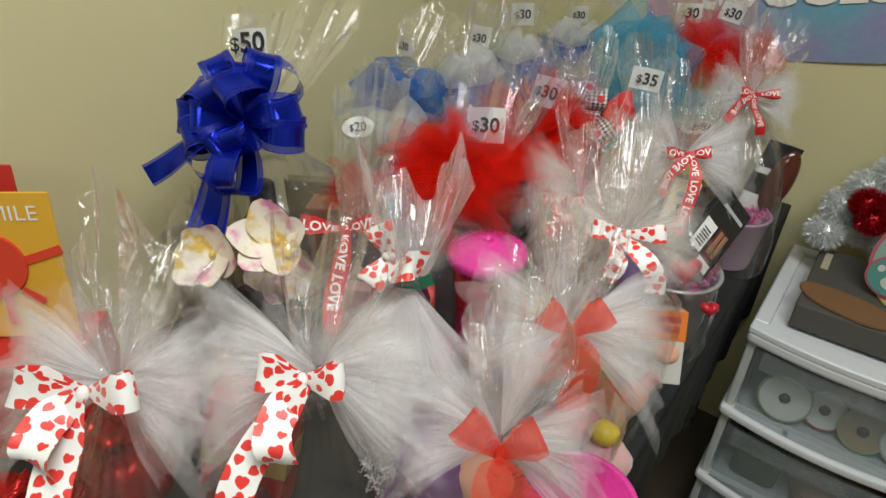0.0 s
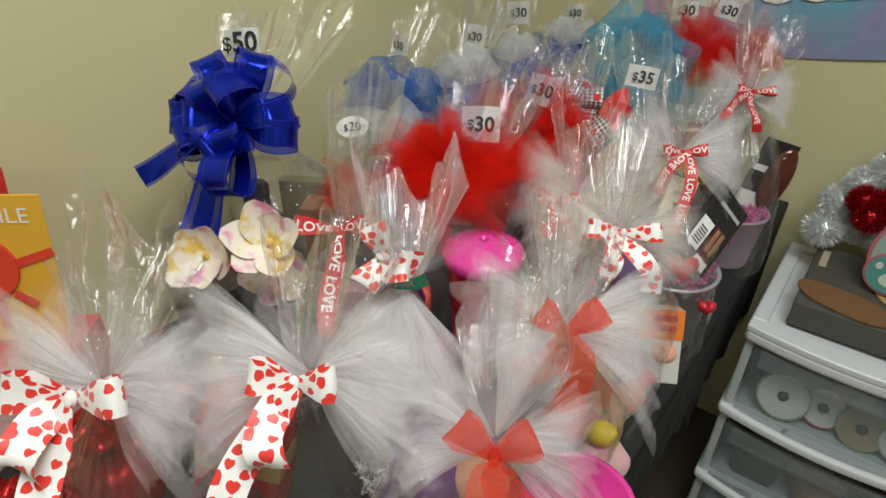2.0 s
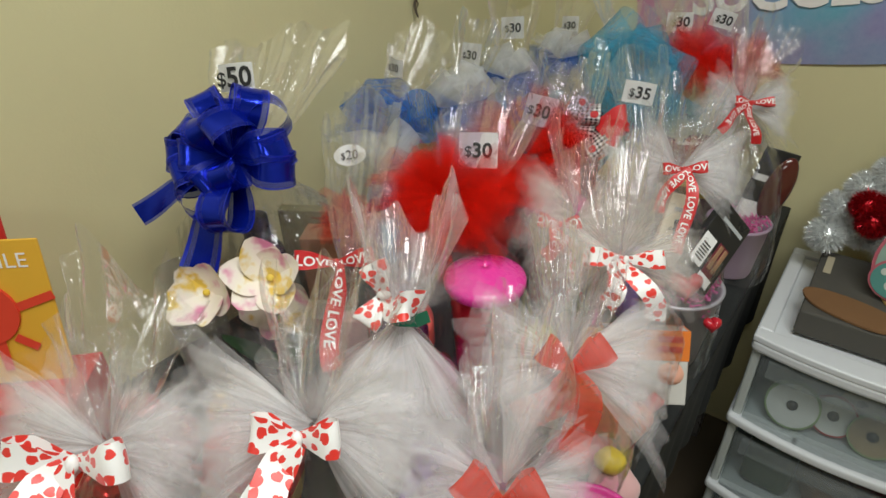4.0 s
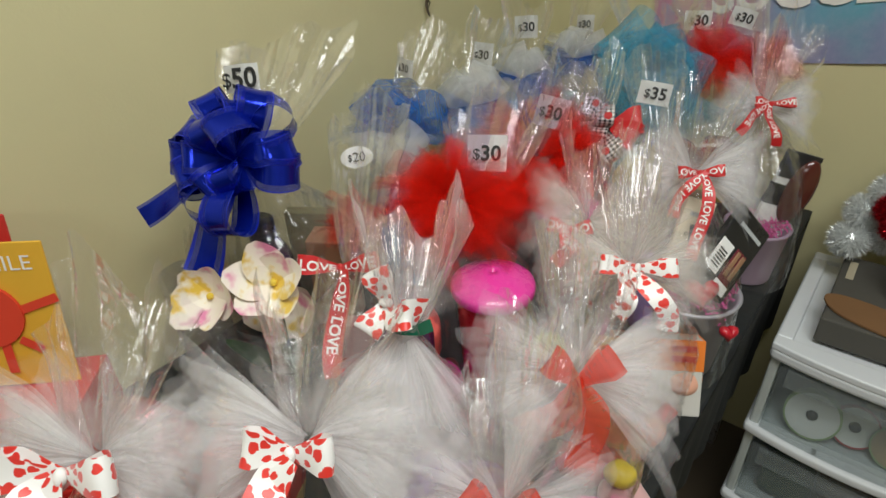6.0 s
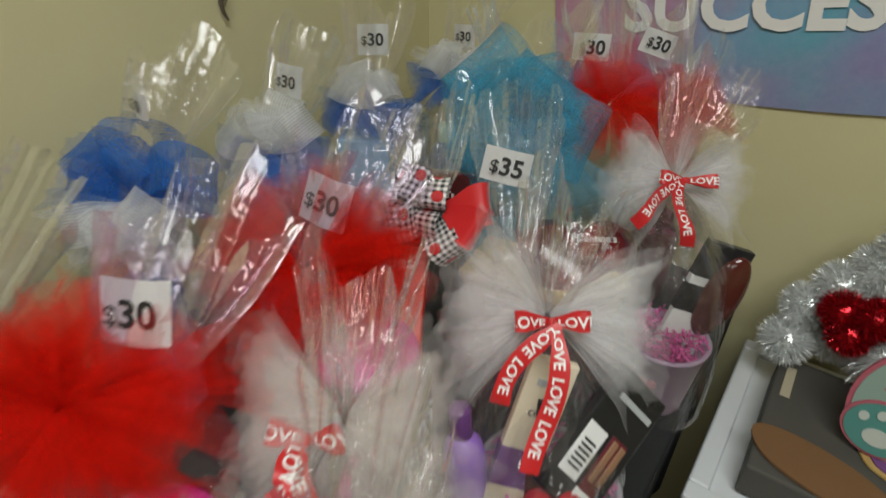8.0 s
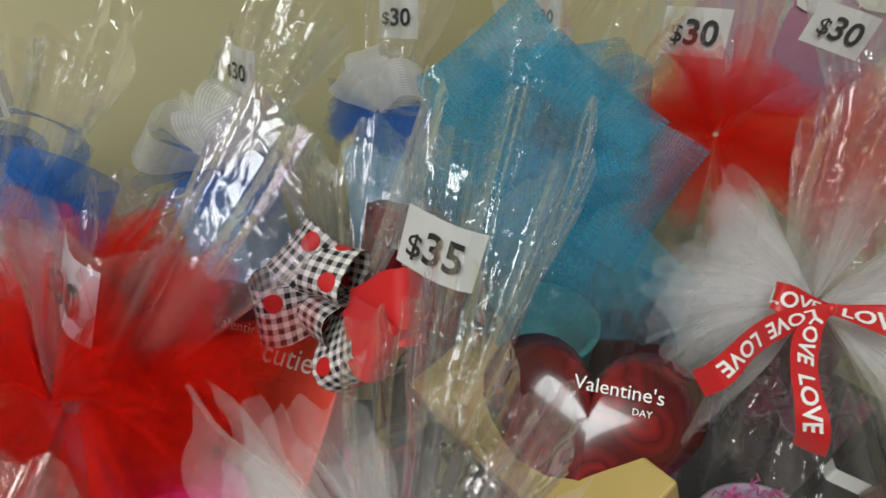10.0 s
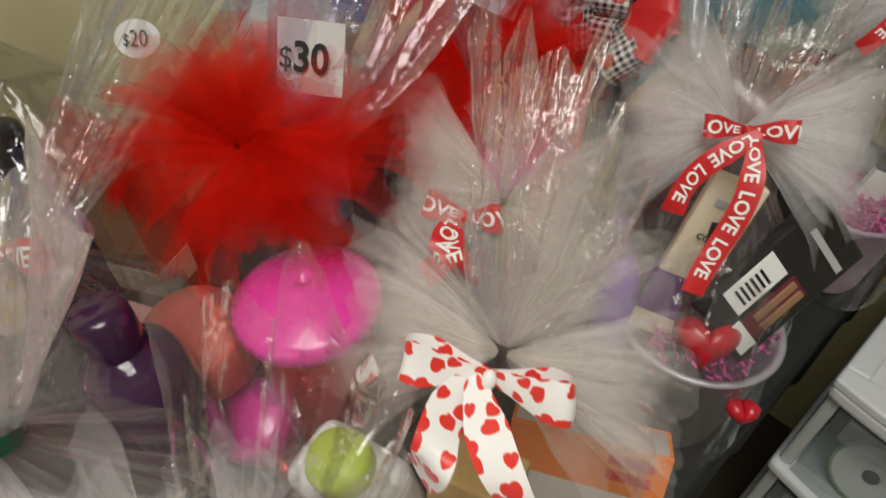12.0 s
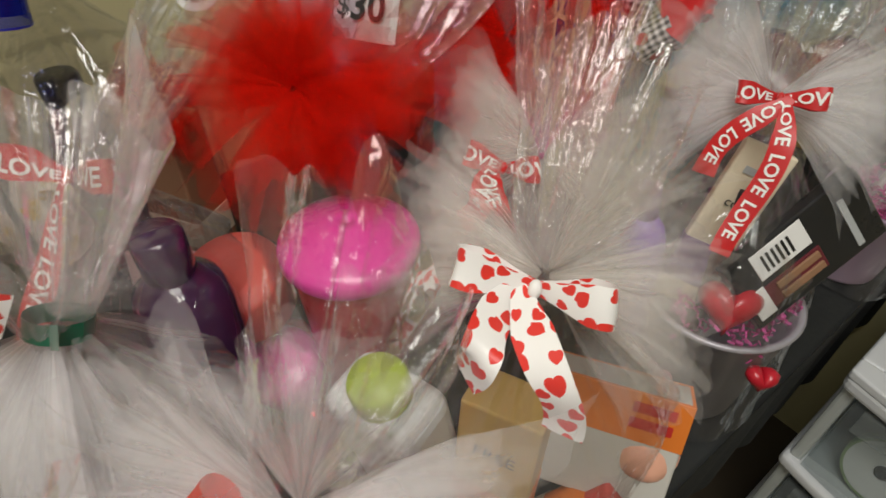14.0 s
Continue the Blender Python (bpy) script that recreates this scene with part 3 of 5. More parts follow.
def wrapped(parent, base, rad, body_h, neck, top, flare, mat, rng, label="", square=0.35, neck_r=0.012, pleats=11, ragged=0.03, at=V((0, 0, 0))):
    """The cellophane: stands round its goods, is gathered at the neck and flares above it."""
    rows, cols = 54, 176
    base, neck, top = V(base), V(neck), V(top)
    ph = [rng.uniform(0, 6.28) for _ in range(10)]
    seed = V((rng.uniform(0, 50), rng.uniform(0, 50), rng.uniform(0, 50)))
    rx, ry = rad
    vs, uv, tall = [], [], (top - base).length
    for i in range(rows):
        s = i / (rows - 1)
        for k in range(cols):
            a = 2 * math.pi * k / cols
            uv.append((rx * min(a, 2 * math.pi - a) * 1.3 + seed.x, s * tall + seed.y))
            sq = 1 + square * 0.25 * (1 - math.cos(4 * a)) * 0.5
            rd = V((math.cos(a), math.sin(a), 0))
            fold = 1.5 * noise.noise(rd * (pleats * 0.22) + V((0, 0, s * 1.5)) + seed) + 0.8 * noise.noise(rd * (pleats * 0.5) + V((0, 0, s * 2.5)) + seed)
            ruff = 1.9 * noise.noise(rd * 1.3 + V((0, 0, s * 3)) + seed) + 1.1 * noise.noise(rd * 3.1 + V((0, 0, s * 5)) + seed) + 0.4 * noise.noise(rd * 7 + V((0, 0, s * 6)) + seed)
            ridge = abs(noise.noise(rd * 4.6 + V((0, 0, s * 0.7)) + seed)) * 2.2 - 0.55
            if s < 0.62:
                q = s / 0.62
                z = base.z + (neck.z - base.z) * q
                hb = body_h / (neck.z - base.z)
                if q < hb:
                    g = 1.0 + 0.04 * math.sin(3.1 * q / hb)
                    f = 0.03 + 0.03 * (q / hb)
                else:
                    w = (q - hb) / (1 - hb)
                    g = (1 - w) ** 1.15 * 1.02 + 0.0
                    f = 0.03 + 0.1 * w
                cx, cy = base.x + (neck.x - base.x) * q ** 1.6, base.y + (neck.y - base.y) * q ** 1.6
                r1x = neck_r + (rx * sq - neck_r) * g
                r1y = neck_r + (ry * sq - neck_r) * g
                m = 1 + f * (fold + 0.4 * ridge) * min(1.0, g * 6 + 0.5)
                p = V((cx + r1x * m * math.cos(a), cy + r1y * m * math.sin(a), z))
                cr = 0.0035 * min(1, g * 2)
            else:
                w = (s - 0.62) / 0.38
                c = neck.lerp(top, w)
                g = neck_r + (flare - neck_r) * w ** 0.7
                m = 1 + (0.09 * fold * (1 - 0.5 * w) + 0.17 * ruff * w + 0.05 * ridge * min(1.0, w * 4))
                hz = ragged * w * (math.sin(2 * a + ph[5]) + 0.6 * math.sin(5 * a + ph[7]) + 0.8 * noise.noise(rd * 4 + seed))
                p = V((c.x + g * m * math.cos(a), c.y + g * m * math.sin(a), c.z + hz))
                cr = 0.004 * w
            n1 = noise.noise((p + seed) * 22) + 0.7 * abs(noise.noise((p + seed) * 47)) - 0.2
            d = V((math.cos(a), math.sin(a), 0.2))
            p = p + d * (cr * n1)
            p.z = max(p.z, base.z + 0.003)
            vs.append(p - at)
    return mesh_part("wrap", vs, grid_faces(rows, cols, True), mat, parent, label, uv)


def price_tag(parent, at, price, w=0.054, h=0.05, turn=0.0, facing=None, hand=False, word_h=0.0):
    """A paper price label stuck on the film."""
    f = V(facing).normalized() if facing else FRONT
    r = V((-f.y, f.x, 0)).normalized()
    u = f.cross(r)
    ca, sa = math.cos(math.radians(turn)), math.sin(math.radians(turn))
    r, u = r * ca + u * sa, u * ca - r * sa
    at = V(at)
    bm = bmesh.new()
    if hand:
        ring = [at + r * (w / 2 * math.cos(k * math.pi / 16)) + u * (h / 2 * math.sin(k * math.pi / 16)) for k in range(32)]
        fr = [bm.verts.new(p) for p in ring]
        bk = [bm.verts.new(p - f * 0.0006) for p in ring]
        bm.faces.new(fr)
        bm.faces.new(bk[::-1])
    else:
        n = 6
        cols = []
        for i in range(n + 1):
            x = i / n - 0.5
            bend = f * (-0.006 * x * x * 4 + 0.002 * math.sin(5 * x))
            cols.append([bm.verts.new(at + r * (x * w) + u * (h / 2) + bend), bm.verts.new(at + r * (x * w) - u * (h / 2) + bend)])
        for a, b in zip(cols, cols[1:]):
            bm.faces.new((a[0], a[1], b[1], b[0]))
        bmesh.ops.solidify(bm, geom=bm.faces[:], thickness=0.0005)
    ob = part("price_tag", bm, M["paper"], parent, "white oval price sticker" if hand else "white paper price tag")
    hh = word_h or min(h * 0.5, w * 0.36)
    words_on("dollar_sign", "$", hh * 0.72, at - r * (hh * 0.72) + f * 0.0012 - u * hh * 0.08, r, u, M["ink"], ob, bold=0.0 if hand else 0.02)
    words_on("price_number", price, hh, at + r * (hh * 0.28) + f * 0.0012, r, u, M["ink"], ob, bold=0.0 if hand else 0.035)
    return ob


def shreds(name, centre, radius, height, count, mat, parent, rng, label="", size=0.02):
    """Crinkled paper shreds: one uncountable heap."""
    vs, fs = [], []
    for _ in range(count):
        a, q = rng.uniform(0, 6.28), radius * math.sqrt(rng.random())
        p = V((centre[0] + q * math.cos(a), centre[1] + q * math.sin(a), centre[2] + rng.uniform(0, height)))
        d = V((rng.uniform(-1, 1), rng.uniform(-1, 1), rng.uniform(-0.6, 0.8))).normalized()
        s = d.cross(V((rng.uniform(-1, 1), rng.uniform(-1, 1), 0.3))).normalized()
        n = d.cross(s)
        o = len(vs)
        m = 6
        for i in range(m):
            c = p + d * (size * (i / (m - 1) - 0.5)) + n * (0.002 * (-1) ** i)
            vs += [c - s * 0.0012, c + s * 0.0012]
        fs += [(o + 2 * i, o + 2 * i + 1, o + 2 * i + 3, o + 2 * i + 2) for i in range(m - 1)]
    return mesh_part(name, vs, fs, mat, parent, label, None, False, "stuff")


def pail(parent, r, h, mat, at=(0, 0, 0)):
    """A small bucket with a rolled rim."""
    prof = [(0.0, 0.0), (r * 0.78, 0.0), (r * 0.8, 0.003), (r, h - 0.006), (r + 0.003, h - 0.004), (r + 0.004, h), (r + 0.001, h + 0.002), (r - 0.003, h), (r * 0.79, 0.006), (0.0, 0.006)]
    return turned("pail", prof, mat, parent, "", 48, at)


# ---- setting ----
WX, WY = -0.86, 1.70


def slab(name, lo, hi, mat, label):
    size = [b - a for a, b in zip(lo, hi)]
    ob = part(name, box_bm(size, ((lo[0] + hi[0]) / 2, (lo[1] + hi[1]) / 2, lo[2]), 0), mat, None, label)
    return tagged(ob, kind="structure")


slab("floor", (-0.98, -3.12, -0.1), (3.12, 1.82, 0.0), M["floor"], "brown vinyl floor in the shade")
slab("wall_west", (-0.98, -3.0, 0.0), (WX, 1.70, CEIL), M["wall"], "beige painted wall behind the gift table")
slab("wall_north", (-0.98, WY, 0.0), (3.12, 1.82, CEIL), M["wall"], "beige painted wall with a printed banner")
slab("wall_east", (3.0, -3.0, 0.0), (3.12, 1.70, CEIL), M["wall"], "plain beige painted wall")
slab("wall_south", (-0.98, -3.12, 0.0), (3.12, -3.0, CEIL), M["wall"], "plain beige painted wall")
slab("ceiling", (-0.98, -3.12, CEIL), (3.12, 1.82, CEIL + 0.1), M["ceil"], "white painted ceiling")

for lx, ly, power in LAMPS[:2]:
    fx = thing("ceiling_light", "white framed rectangular ceiling light, switched on", "ceiling light", (lx, ly, CEIL - 0.06), 0, "ceiling lights")
    for sx, sy, w, d in ((0, 0.32, 1.24, 0.02), (0, -0.32, 1.24, 0.02), (0.61, 0, 0.02, 0.62), (-0.61, 0, 0.02, 0.62)):
        part("frame", box_bm((w, d, 0.06), (sx, sy, 0), 0.002), M["white_plastic"], fx)
    la = bpy.data.lights.new("ceiling_lamp", "AREA")
    la.shape, la.size, la.size_y, la.energy, la.color = "RECTANGLE", 1.16, 0.58, power * 4, (0.965, 0.985, 0.97)
    lo = new("lamp", la)
    lo.matrix_basis = pose(0, 0, 0.03)
    lo.parent = fx

# table with a dark cloth
table = thing("table", "folding table under a dark cloth against the beige wall", "table", (0, 0, 0))
part("tabletop", box_bm((0.74, 2.5, 0.03), (-0.485, 0.43, 0.715), 0.006), M["dark"], table)
for lx in (-0.8, -0.17):
    for ly in (-0.7, 1.6):
        part("leg", box_bm((0.03, 0.03, 0.715), (lx, ly, 0), 0.003), M["metal"], table)
vs, cols, rows_n = [], 220, 8
for i in range(rows_n):
    for k in range(cols):
        y = -0.82 + 2.505 * k / (cols - 1)
        s = i / (rows_n - 1)
        vs.append((-0.112 + 0.004 * math.sin(31 * y) * s + 0.006 * s * math.sin(57 * y + 1) - 0.012 * s, y, 0.748 - (0.30 + 0.03 * math.sin(5 * y)) * s))
for k in range(cols):
    y = -0.82 + 2.505 * k / (cols - 1)
    vs.append((-0.118, y, 0.7495))
for k in range(cols):
    y = -0.82 + 2.505 * k / (cols - 1)
    vs.append((-0.855, y, 0.7495))
fs = grid_faces(rows_n, cols)
b0 = rows_n * cols
fs += [(k, k + 1, b0 + k + 1, b0 + k) for k in range(cols - 1)] + [(b0 + k, b0 + k + 1, b0 + cols + k + 1, b0 + cols + k) for k in range(cols - 1)]
tagged(mesh_part("tablecloth", vs, fs, M["cloth"], None, "dark grey cloth over the table, hanging at the edge"), category="tablecloth")
bm = box_bm((0.24, 0.34, 0.22), (0, 0, 0), 0.004)
cb = thing("cardboard_box", "worn brown cardboard box on the floor by the table", "box", (-0.06, 0.86, 0.0), 12)
part("body", bm, M["card"], cb)
for sx, ang in ((-0.12, 40), (0.12, -35)):
    fl = part("flap", box_bm((0.11, 0.33, 0.004), (0.055 if sx < 0 else -0.055, 0, 0), 0.001), M["card"], cb)
    fl.matrix_basis = pose(sx, 0, 0.222, 0, -ang, 0)

# ---- gifts on the table ----
TZ = 0.752


def gift(label, base, rad, body_h, neck, top, flare, film="cello", seed=1, film_label="", **kw):
    """A wrapped gift: returns its Empty at the base, a random source and a function to its own coordinates."""
    rng = random.Random(seed)
    g = thing("gift_basket", label, "gift basket", (base[0], base[1], TZ), 0, "wrapped gifts on the table")
    o = V((base[0], base[1], TZ))
    wrapped(g, (base[0], base[1], TZ), rad, body_h, neck, top, flare, M[film], rng, film_label, at=o, **kw)

    def loc(p):
        return V(p) - o
    return g, rng, loc


def carton(name, label, size, at, mat, turn=0.0, tilt=(0, 0), band=None, words=(), category="box"):
    """A printed box; band: (material, low, high) round it; words: (text, height, z) on its front."""
    b = thing(name, label, category, at, turn, "", tilt)
    part("body", box_bm(size, (0, 0, 0), 0.002), mat, b)
    if band:
        part("printed_band", box_bm((size[0] + 0.0012, size[1] + 0.0012, band[2] - band[1]), (0, 0, band[1]), 0.0004, 1), band[0], b)
    for body, hh, z, ink in words:
        words_on("lettering", body, hh, (0, -size[1] / 2 - 0.0008, z), (1, 0, 0), (0, 0, 1), ink, b)
    return b


def bottle(name, label, at, r, h, mat, cap, cap_h=0.03, turn=0, tilt=(0, 0), band=None):
    b = thing(name, label, "bottle", at, turn, "", tilt)
    turned("body", [(0, 0), (r * 0.92, 0), (r, 0.006), (r, h * 0.78), (r * 0.85, h * 0.9), (r * 0.42, h), (0, h)], mat, b, "", 32)
    turned("cap", [(r * 0.45, h - 0.004), (r * 0.5, h), (r * 0.5, h + cap_h - 0.003), (r * 0.44, h + cap_h), (0, h + cap_h)], cap, b, "", 28)
    if band:
        turned("paper_band", [(r + 0.0006, h * 0.2), (r + 0.0008, h * 0.62)], band, b, "", 32)
    return b


def tumbler(label, at, cup, tilt=(0, 0)):
    """A plastic cup with a domed lid."""
    b = thing("tumbler", label, "tumbler", at, 0, "pink tumblers", tilt)
    turned("cup", [(0, 0), (0.034, 0), (0.036, 0.004), (0.047, 0.17), (0.047, 0.174)], cup, b, "red plastic cup", 44)
    turned("lid", [(0.052, 0.168), (0.0535, 0.171), (0.0535, 0.178), (0.052, 0.182), (0.046, 0.185), (0.03, 0.192), (0.012, 0.197), (0.004, 0.198), (0.0036, 0.19), (0, 0.19)], M["pink"], b, "hot pink plastic lid", 56)
    turned("straw_hole", [(0.0, 0.1905), (0.0034, 0.1905), (0.0034, 0.1915), (0, 0.1915)], M["dark"], b, "dark straw hole", 16)
    return b


def heart_bm(w, depth, at=(0, 0, 0)):
    """A puffed heart, standing in the xz plane."""
    bm = bmesh.new()
    n = 40
    rim = []
    for k in range(n):
        t = 2 * math.pi * k / n
        rim.append((16 * math.sin(t) ** 3 / 34 * w, (13 * math.cos(t) - 5 * math.cos(2 * t) - 2 * math.cos(3 * t) - math.cos(4 * t)) / 34 * w))
    layers = []
    for q, y in ((0.0, 1.0), (0.45, 0.9), (0.8, 0.6), (1.0, 0.0), (0.8, -0.6), (0.45, -0.9), (0.0, -1.0)):
        layers.append([bm.verts.new((at[0] + x * q, at[1] + y * depth / 2, at[2] + z * q)) for x, z in rim] if q else [bm.verts.new((at[0], at[1] + y * depth / 2, at[2]))])
    for a, b in zip(layers, layers[1:]):
        for k in range(n):
            k2 = (k + 1) % n
            if len(a) == 1:
                bm.faces.new((a[0], b[k], b[k2]))
            elif len(b) == 1:
                bm.faces.new((a[k], b[0], a[k2]))
            else:
                bm.faces.new((a[k], b[k], b[k2], a[k2]))
    bmesh.ops.recalc_face_normals(bm, faces=bm.faces)
    return bm


SIDES = lambda ln, sp, n, th: ((-RIGHT + UP * 0.1 + FRONT * 0.2, ln, sp, n, th), (RIGHT + UP * 0.05 + FRONT * 0.2, ln, sp, n, th))

# back row along the wall: blue and white mesh bows
BACK = [  # base, neck, tag, tag turn, which colour stands up, seed
    ((-0.73, 0.93), (-0.725, 0.935, 1.045), (-0.714, 0.964, 1.157), -4, "blue_mesh", "white_mesh", 11, (0.036, 0.03), (-0.1, -1, 0.1)),
    ((-0.69, 1.115), (-0.675, 1.105, 1.062), (-0.684, 1.153, 1.145), -3, "white_mesh", "blue_mesh", 12, (0.042, 0.044), (0.25, -1, 0.2)),
    ((-0.70, 1.315), (-0.689, 1.309, 1.065), (-0.709, 1.352, 1.161), 2, "white_mesh", "blue_mesh", 13, (0.05, 0.046), (0.5, -0.8, 0.25)),
    ((-0.67, 1.51), (-0.665, 1.50, 1.072), (-0.669, 1.549, 1.139), 3, "white_mesh", "blue_mesh", 14, (0.042, 0.04), (0.2, -1, 0.15))]
for base, neck, tag, turn, upper, lower, seed, tag_size, tag_way in BACK:
    out = V((tag_way[0], tag_way[1], 0)).normalized()
    top = V(tag) - out * 0.065 + V((0, 0, 0.04))
    g, rng, loc = gift("clear wrapped gift with a blue and white mesh bow", base, (0.075, 0.075), 0.2, neck, top, 0.055, "cello", seed, ragged=0.02)
    k = loc(neck)
    if upper == "blue_mesh":
        puff("upper_bow", k, ((-RIGHT + UP * 0.6, 0.1, 0.6, 4, 0.3), (RIGHT * 0.9 + UP * 0.6, 0.1, 0.6, 4, 0.3), (UP, 0.07, 0.6, 3, 0.3)), M["blue_mesh"], g, rng, "blue mesh bow")
        loops_bow("blue_loop", k, 5, 0.095, 0.06, M["blue_mesh"], g, rng, "blue mesh loop", (0.1, math.pi - 0.1), 0.4, 0.4)
        loops_bow("white_loop", k - UP * 0.01, 6, 0.075, 0.05, M["white_mesh"], g, rng, "white mesh loop", (math.pi + 0.1, 2 * math.pi - 0.1), 0.5, 0.4)
        puff("lower_bow", k - UP * 0.004, ((-RIGHT - UP * 0.5 + FRONT * 0.3, 0.095, 0.6, 4, 0.35), (RIGHT - UP * 0.5 + FRONT * 0.3, 0.095, 0.6, 4, 0.35), (-UP + FRONT * 0.4, 0.08, 0.7, 3, 0.3)), M["white_mesh"], g, rng, "white mesh bow")
    else:
        puff("upper_bow", k + UP * 0.004, ((UP - RIGHT * 0.6 + FRONT * 0.2, 0.085, 0.5, 3, 0.35), (UP + RIGHT * 0.8 + FRONT * 0.2, 0.085, 0.5, 3, 0.35)), M["white_mesh"], g, rng, "white mesh bow")
        loops_bow("white_loop", k + UP * 0.004, 4, 0.072, 0.048, M["white_mesh"], g, rng, "white mesh loop", (0.2, math.pi - 0.2), 0.5, 0.45)
        puff("lower_bow", k, ((-RIGHT - UP * 0.1, 0.09, 0.55, 4, 0.3), (RIGHT - UP * 0.1, 0.09, 0.55, 4, 0.3), (-UP + FRONT * 0.5, 0.055, 0.8, 3, 0.3)), M["blue_mesh"], g, rng, "blue mesh bow")
    price_tag(g, loc(tag), "30", *tag_size, turn, tag_way)
    if seed in (12, 13):
        carton("gift_box", "pale blue gift box with a small white label", (0.085, 0.07, 0.265), (base[0] + 0.005, base[1], TZ + 0.004), M["baby_blue"], 30, (0, 0), (M["turquoise"], 0.0, 0.05))
        carton("toy_package", "white hanging package with grey print", (0.05, 0.012, 0.085), (base[0] + 0.052, base[1] - 0.012, TZ + 0.125), M["paper"], 40, (-12, 0), (M["grey_card"], 0.03, 0.05))
    else:
        bottle("water_bottle", "blue plastic bottle with a mint cap", (base[0], base[1], TZ + 0.004), 0.036, 0.2, M["deep_blue"], M["mint_pl"], 0.03)
        carton("gift_box", "small pale blue box beside a bottle", (0.05, 0.04, 0.19), (base[0] + 0.05, base[1] - 0.025, TZ + 0.004), M["baby_blue"], 20)

# two gifts with red tulle at the far corner
for base, neck, tag, turn, seed in (((-0.37, 1.41), (-0.33, 1.395, 1.125), (-0.365, 1.396, 1.196), 0, 21), ((-0.27, 1.55), (-0.275, 1.54, 1.09), (-0.320, 1.534, 1.183), -16, 22)):
    g, rng, loc = gift("clear wrapped gift with a red tulle pompom", base, (0.075, 0.07), 0.22, neck, (tag[0] - 0.03, tag[1] + 0.075, tag[2] + 0.04), 0.05, "cello", seed, ragged=0.02)
    pom("tulle_pompom", loc(neck) + FRONT * 0.01, 0.085, M["red_tulle"], g, rng, 12, "red tulle pompom")
    price_tag(g, loc(tag), "30", 0.047, 0.034, turn, (0.4, -0.8, 0.2))
    turned("candy_jar", [(0, 0), (0.04, 0), (0.045, 0.01), (0.045, 0.12), (0.03, 0.15), (0.03, 0.16), (0, 0.16)], M["wine"], g, "dark red jar", 32, (0, 0, 0.004))

# aqua deco-mesh gift
g, rng, loc = gift("wrapped gift with a large aqua mesh bow", (-0.42, 1.31), (0.085, 0.08), 0.24, (-0.415, 1.31, 1.1), (-0.43, 1.36, 1.22), 0.08, "cello", 31)
kk = loc((-0.405, 1.305, 1.115))
loops_bow("mesh_bow", kk, 9, 0.1, 0.1, M["aqua_mesh"], g, rng, "aqua deco mesh bow with glitter threads", (0, 6.28), 0.6, 0.3)
puff("mesh_sheet", kk, ((UP - RIGHT * 0.3, 0.1, 0.8, 2, 0.3), (-UP + RIGHT * 0.5 + FRONT * 0.4, 0.14, 0.8, 2, 0.3)), M["aqua_mesh"], g, rng)
pail(g, 0.06, 0.17, M["turquoise"], (0, 0, 0.003))

# gift with the $35 tag
g, rng, loc = gift("large clear wrapped gift holding chocolate boxes", (-0.285, 1.135), (0.085, 0.075), 0.21, (-0.295, 1.10, 1.03), (-0.375, 1.225, 1.16), 0.055, "cello", 32, ragged=0.02, pleats=6)
price_tag(g, loc((-0.337, 1.142, 1.124)) + FRONT * 0.012, "35", 0.05, 0.035, -9, (0.42, -0.78, 0.3))
bm = heart_bm(0.15, 0.03, (0, 0, 0))
hb = thing("chocolate_box", "heart-shaped dark red chocolate box with rose print", "chocolate box", (-0.262, 1.195, TZ + 0.255), 36, "", (-48, 0))
part("heart_lid", bm, M["roses"], hb, "", True)
words_on("lettering", "Valentine's", 0.0085, (0.015, -0.0175, 0.025), (1, 0, 0), (0, 0, 1), M["white_ink"], hb)
words_on("small_lettering", "DAY", 0.004, (0.03, -0.0175, 0.014), (1, 0, 0), (0, 0, 1), M["white_ink"], hb)
gold = carton("chocolate_bar", "gold chocolate box leaning in the wrap", (0.07, 0.022, 0.19), (0, 0, 0), M["gold_card"])
lean = (V((-0.354, 1.178, 0.974)) - V((-0.201, 1.173, 0.990))).normalized()
face = V((0.15, 0.3, -1.0))
face = (face - lean * face.dot(lean)).normalized()
wide = face.cross(lean)
gold.matrix_basis = Matrix.Translation((-0.201, 1.173, 0.990)) @ Matrix((wide, face, lean)).transposed().to_4x4()

# gift with the gingham bow
g, rng, loc = gift("wrapped gift with a gingham bow and red ribbon", (-0.47, 1.14), (0.07, 0.07), 0.2, (-0.43, 1.125, 1.05), (-0.46, 1.16, 1.15), 0.06, "cello", 33)
k = loc((-0.41, 1.115, 1.062))
loops_bow("gingham_bow", k, 5, 0.058, 0.04, M["gingham"], g, rng, "black and white gingham bow with red spots", (1.2, 5.6), 0.9, 0.4)
loops_bow("red_bow", k + RIGHT * 0.016 + FRONT * 0.028, 2, 0.058, 0.045, M["red_satin"], g, rng, "red ribbon loops", (-0.9, 0.6), 0.7, 0.42)
carton("chocolate_box", "dark red chocolate box with rose print", (0.11, 0.03, 0.1), (-0.475, 1.20, TZ + 0.2), M["roses"], 25, (-20, 0), None, (("Valentine's", 0.009, 0.07, M["white_ink"]), ("DAY", 0.005, 0.055, M["white_ink"])))
carton("chocolate_box", "dark red chocolate box with white print", (0.1, 0.03, 0.1), (-0.50, 1.04, TZ + 0.17), M["wine"], 34, (-32, 0), None, (("Valentine's", 0.009, 0.07, M["white_ink"]), ("DAY", 0.005, 0.055, M["white_ink"])))
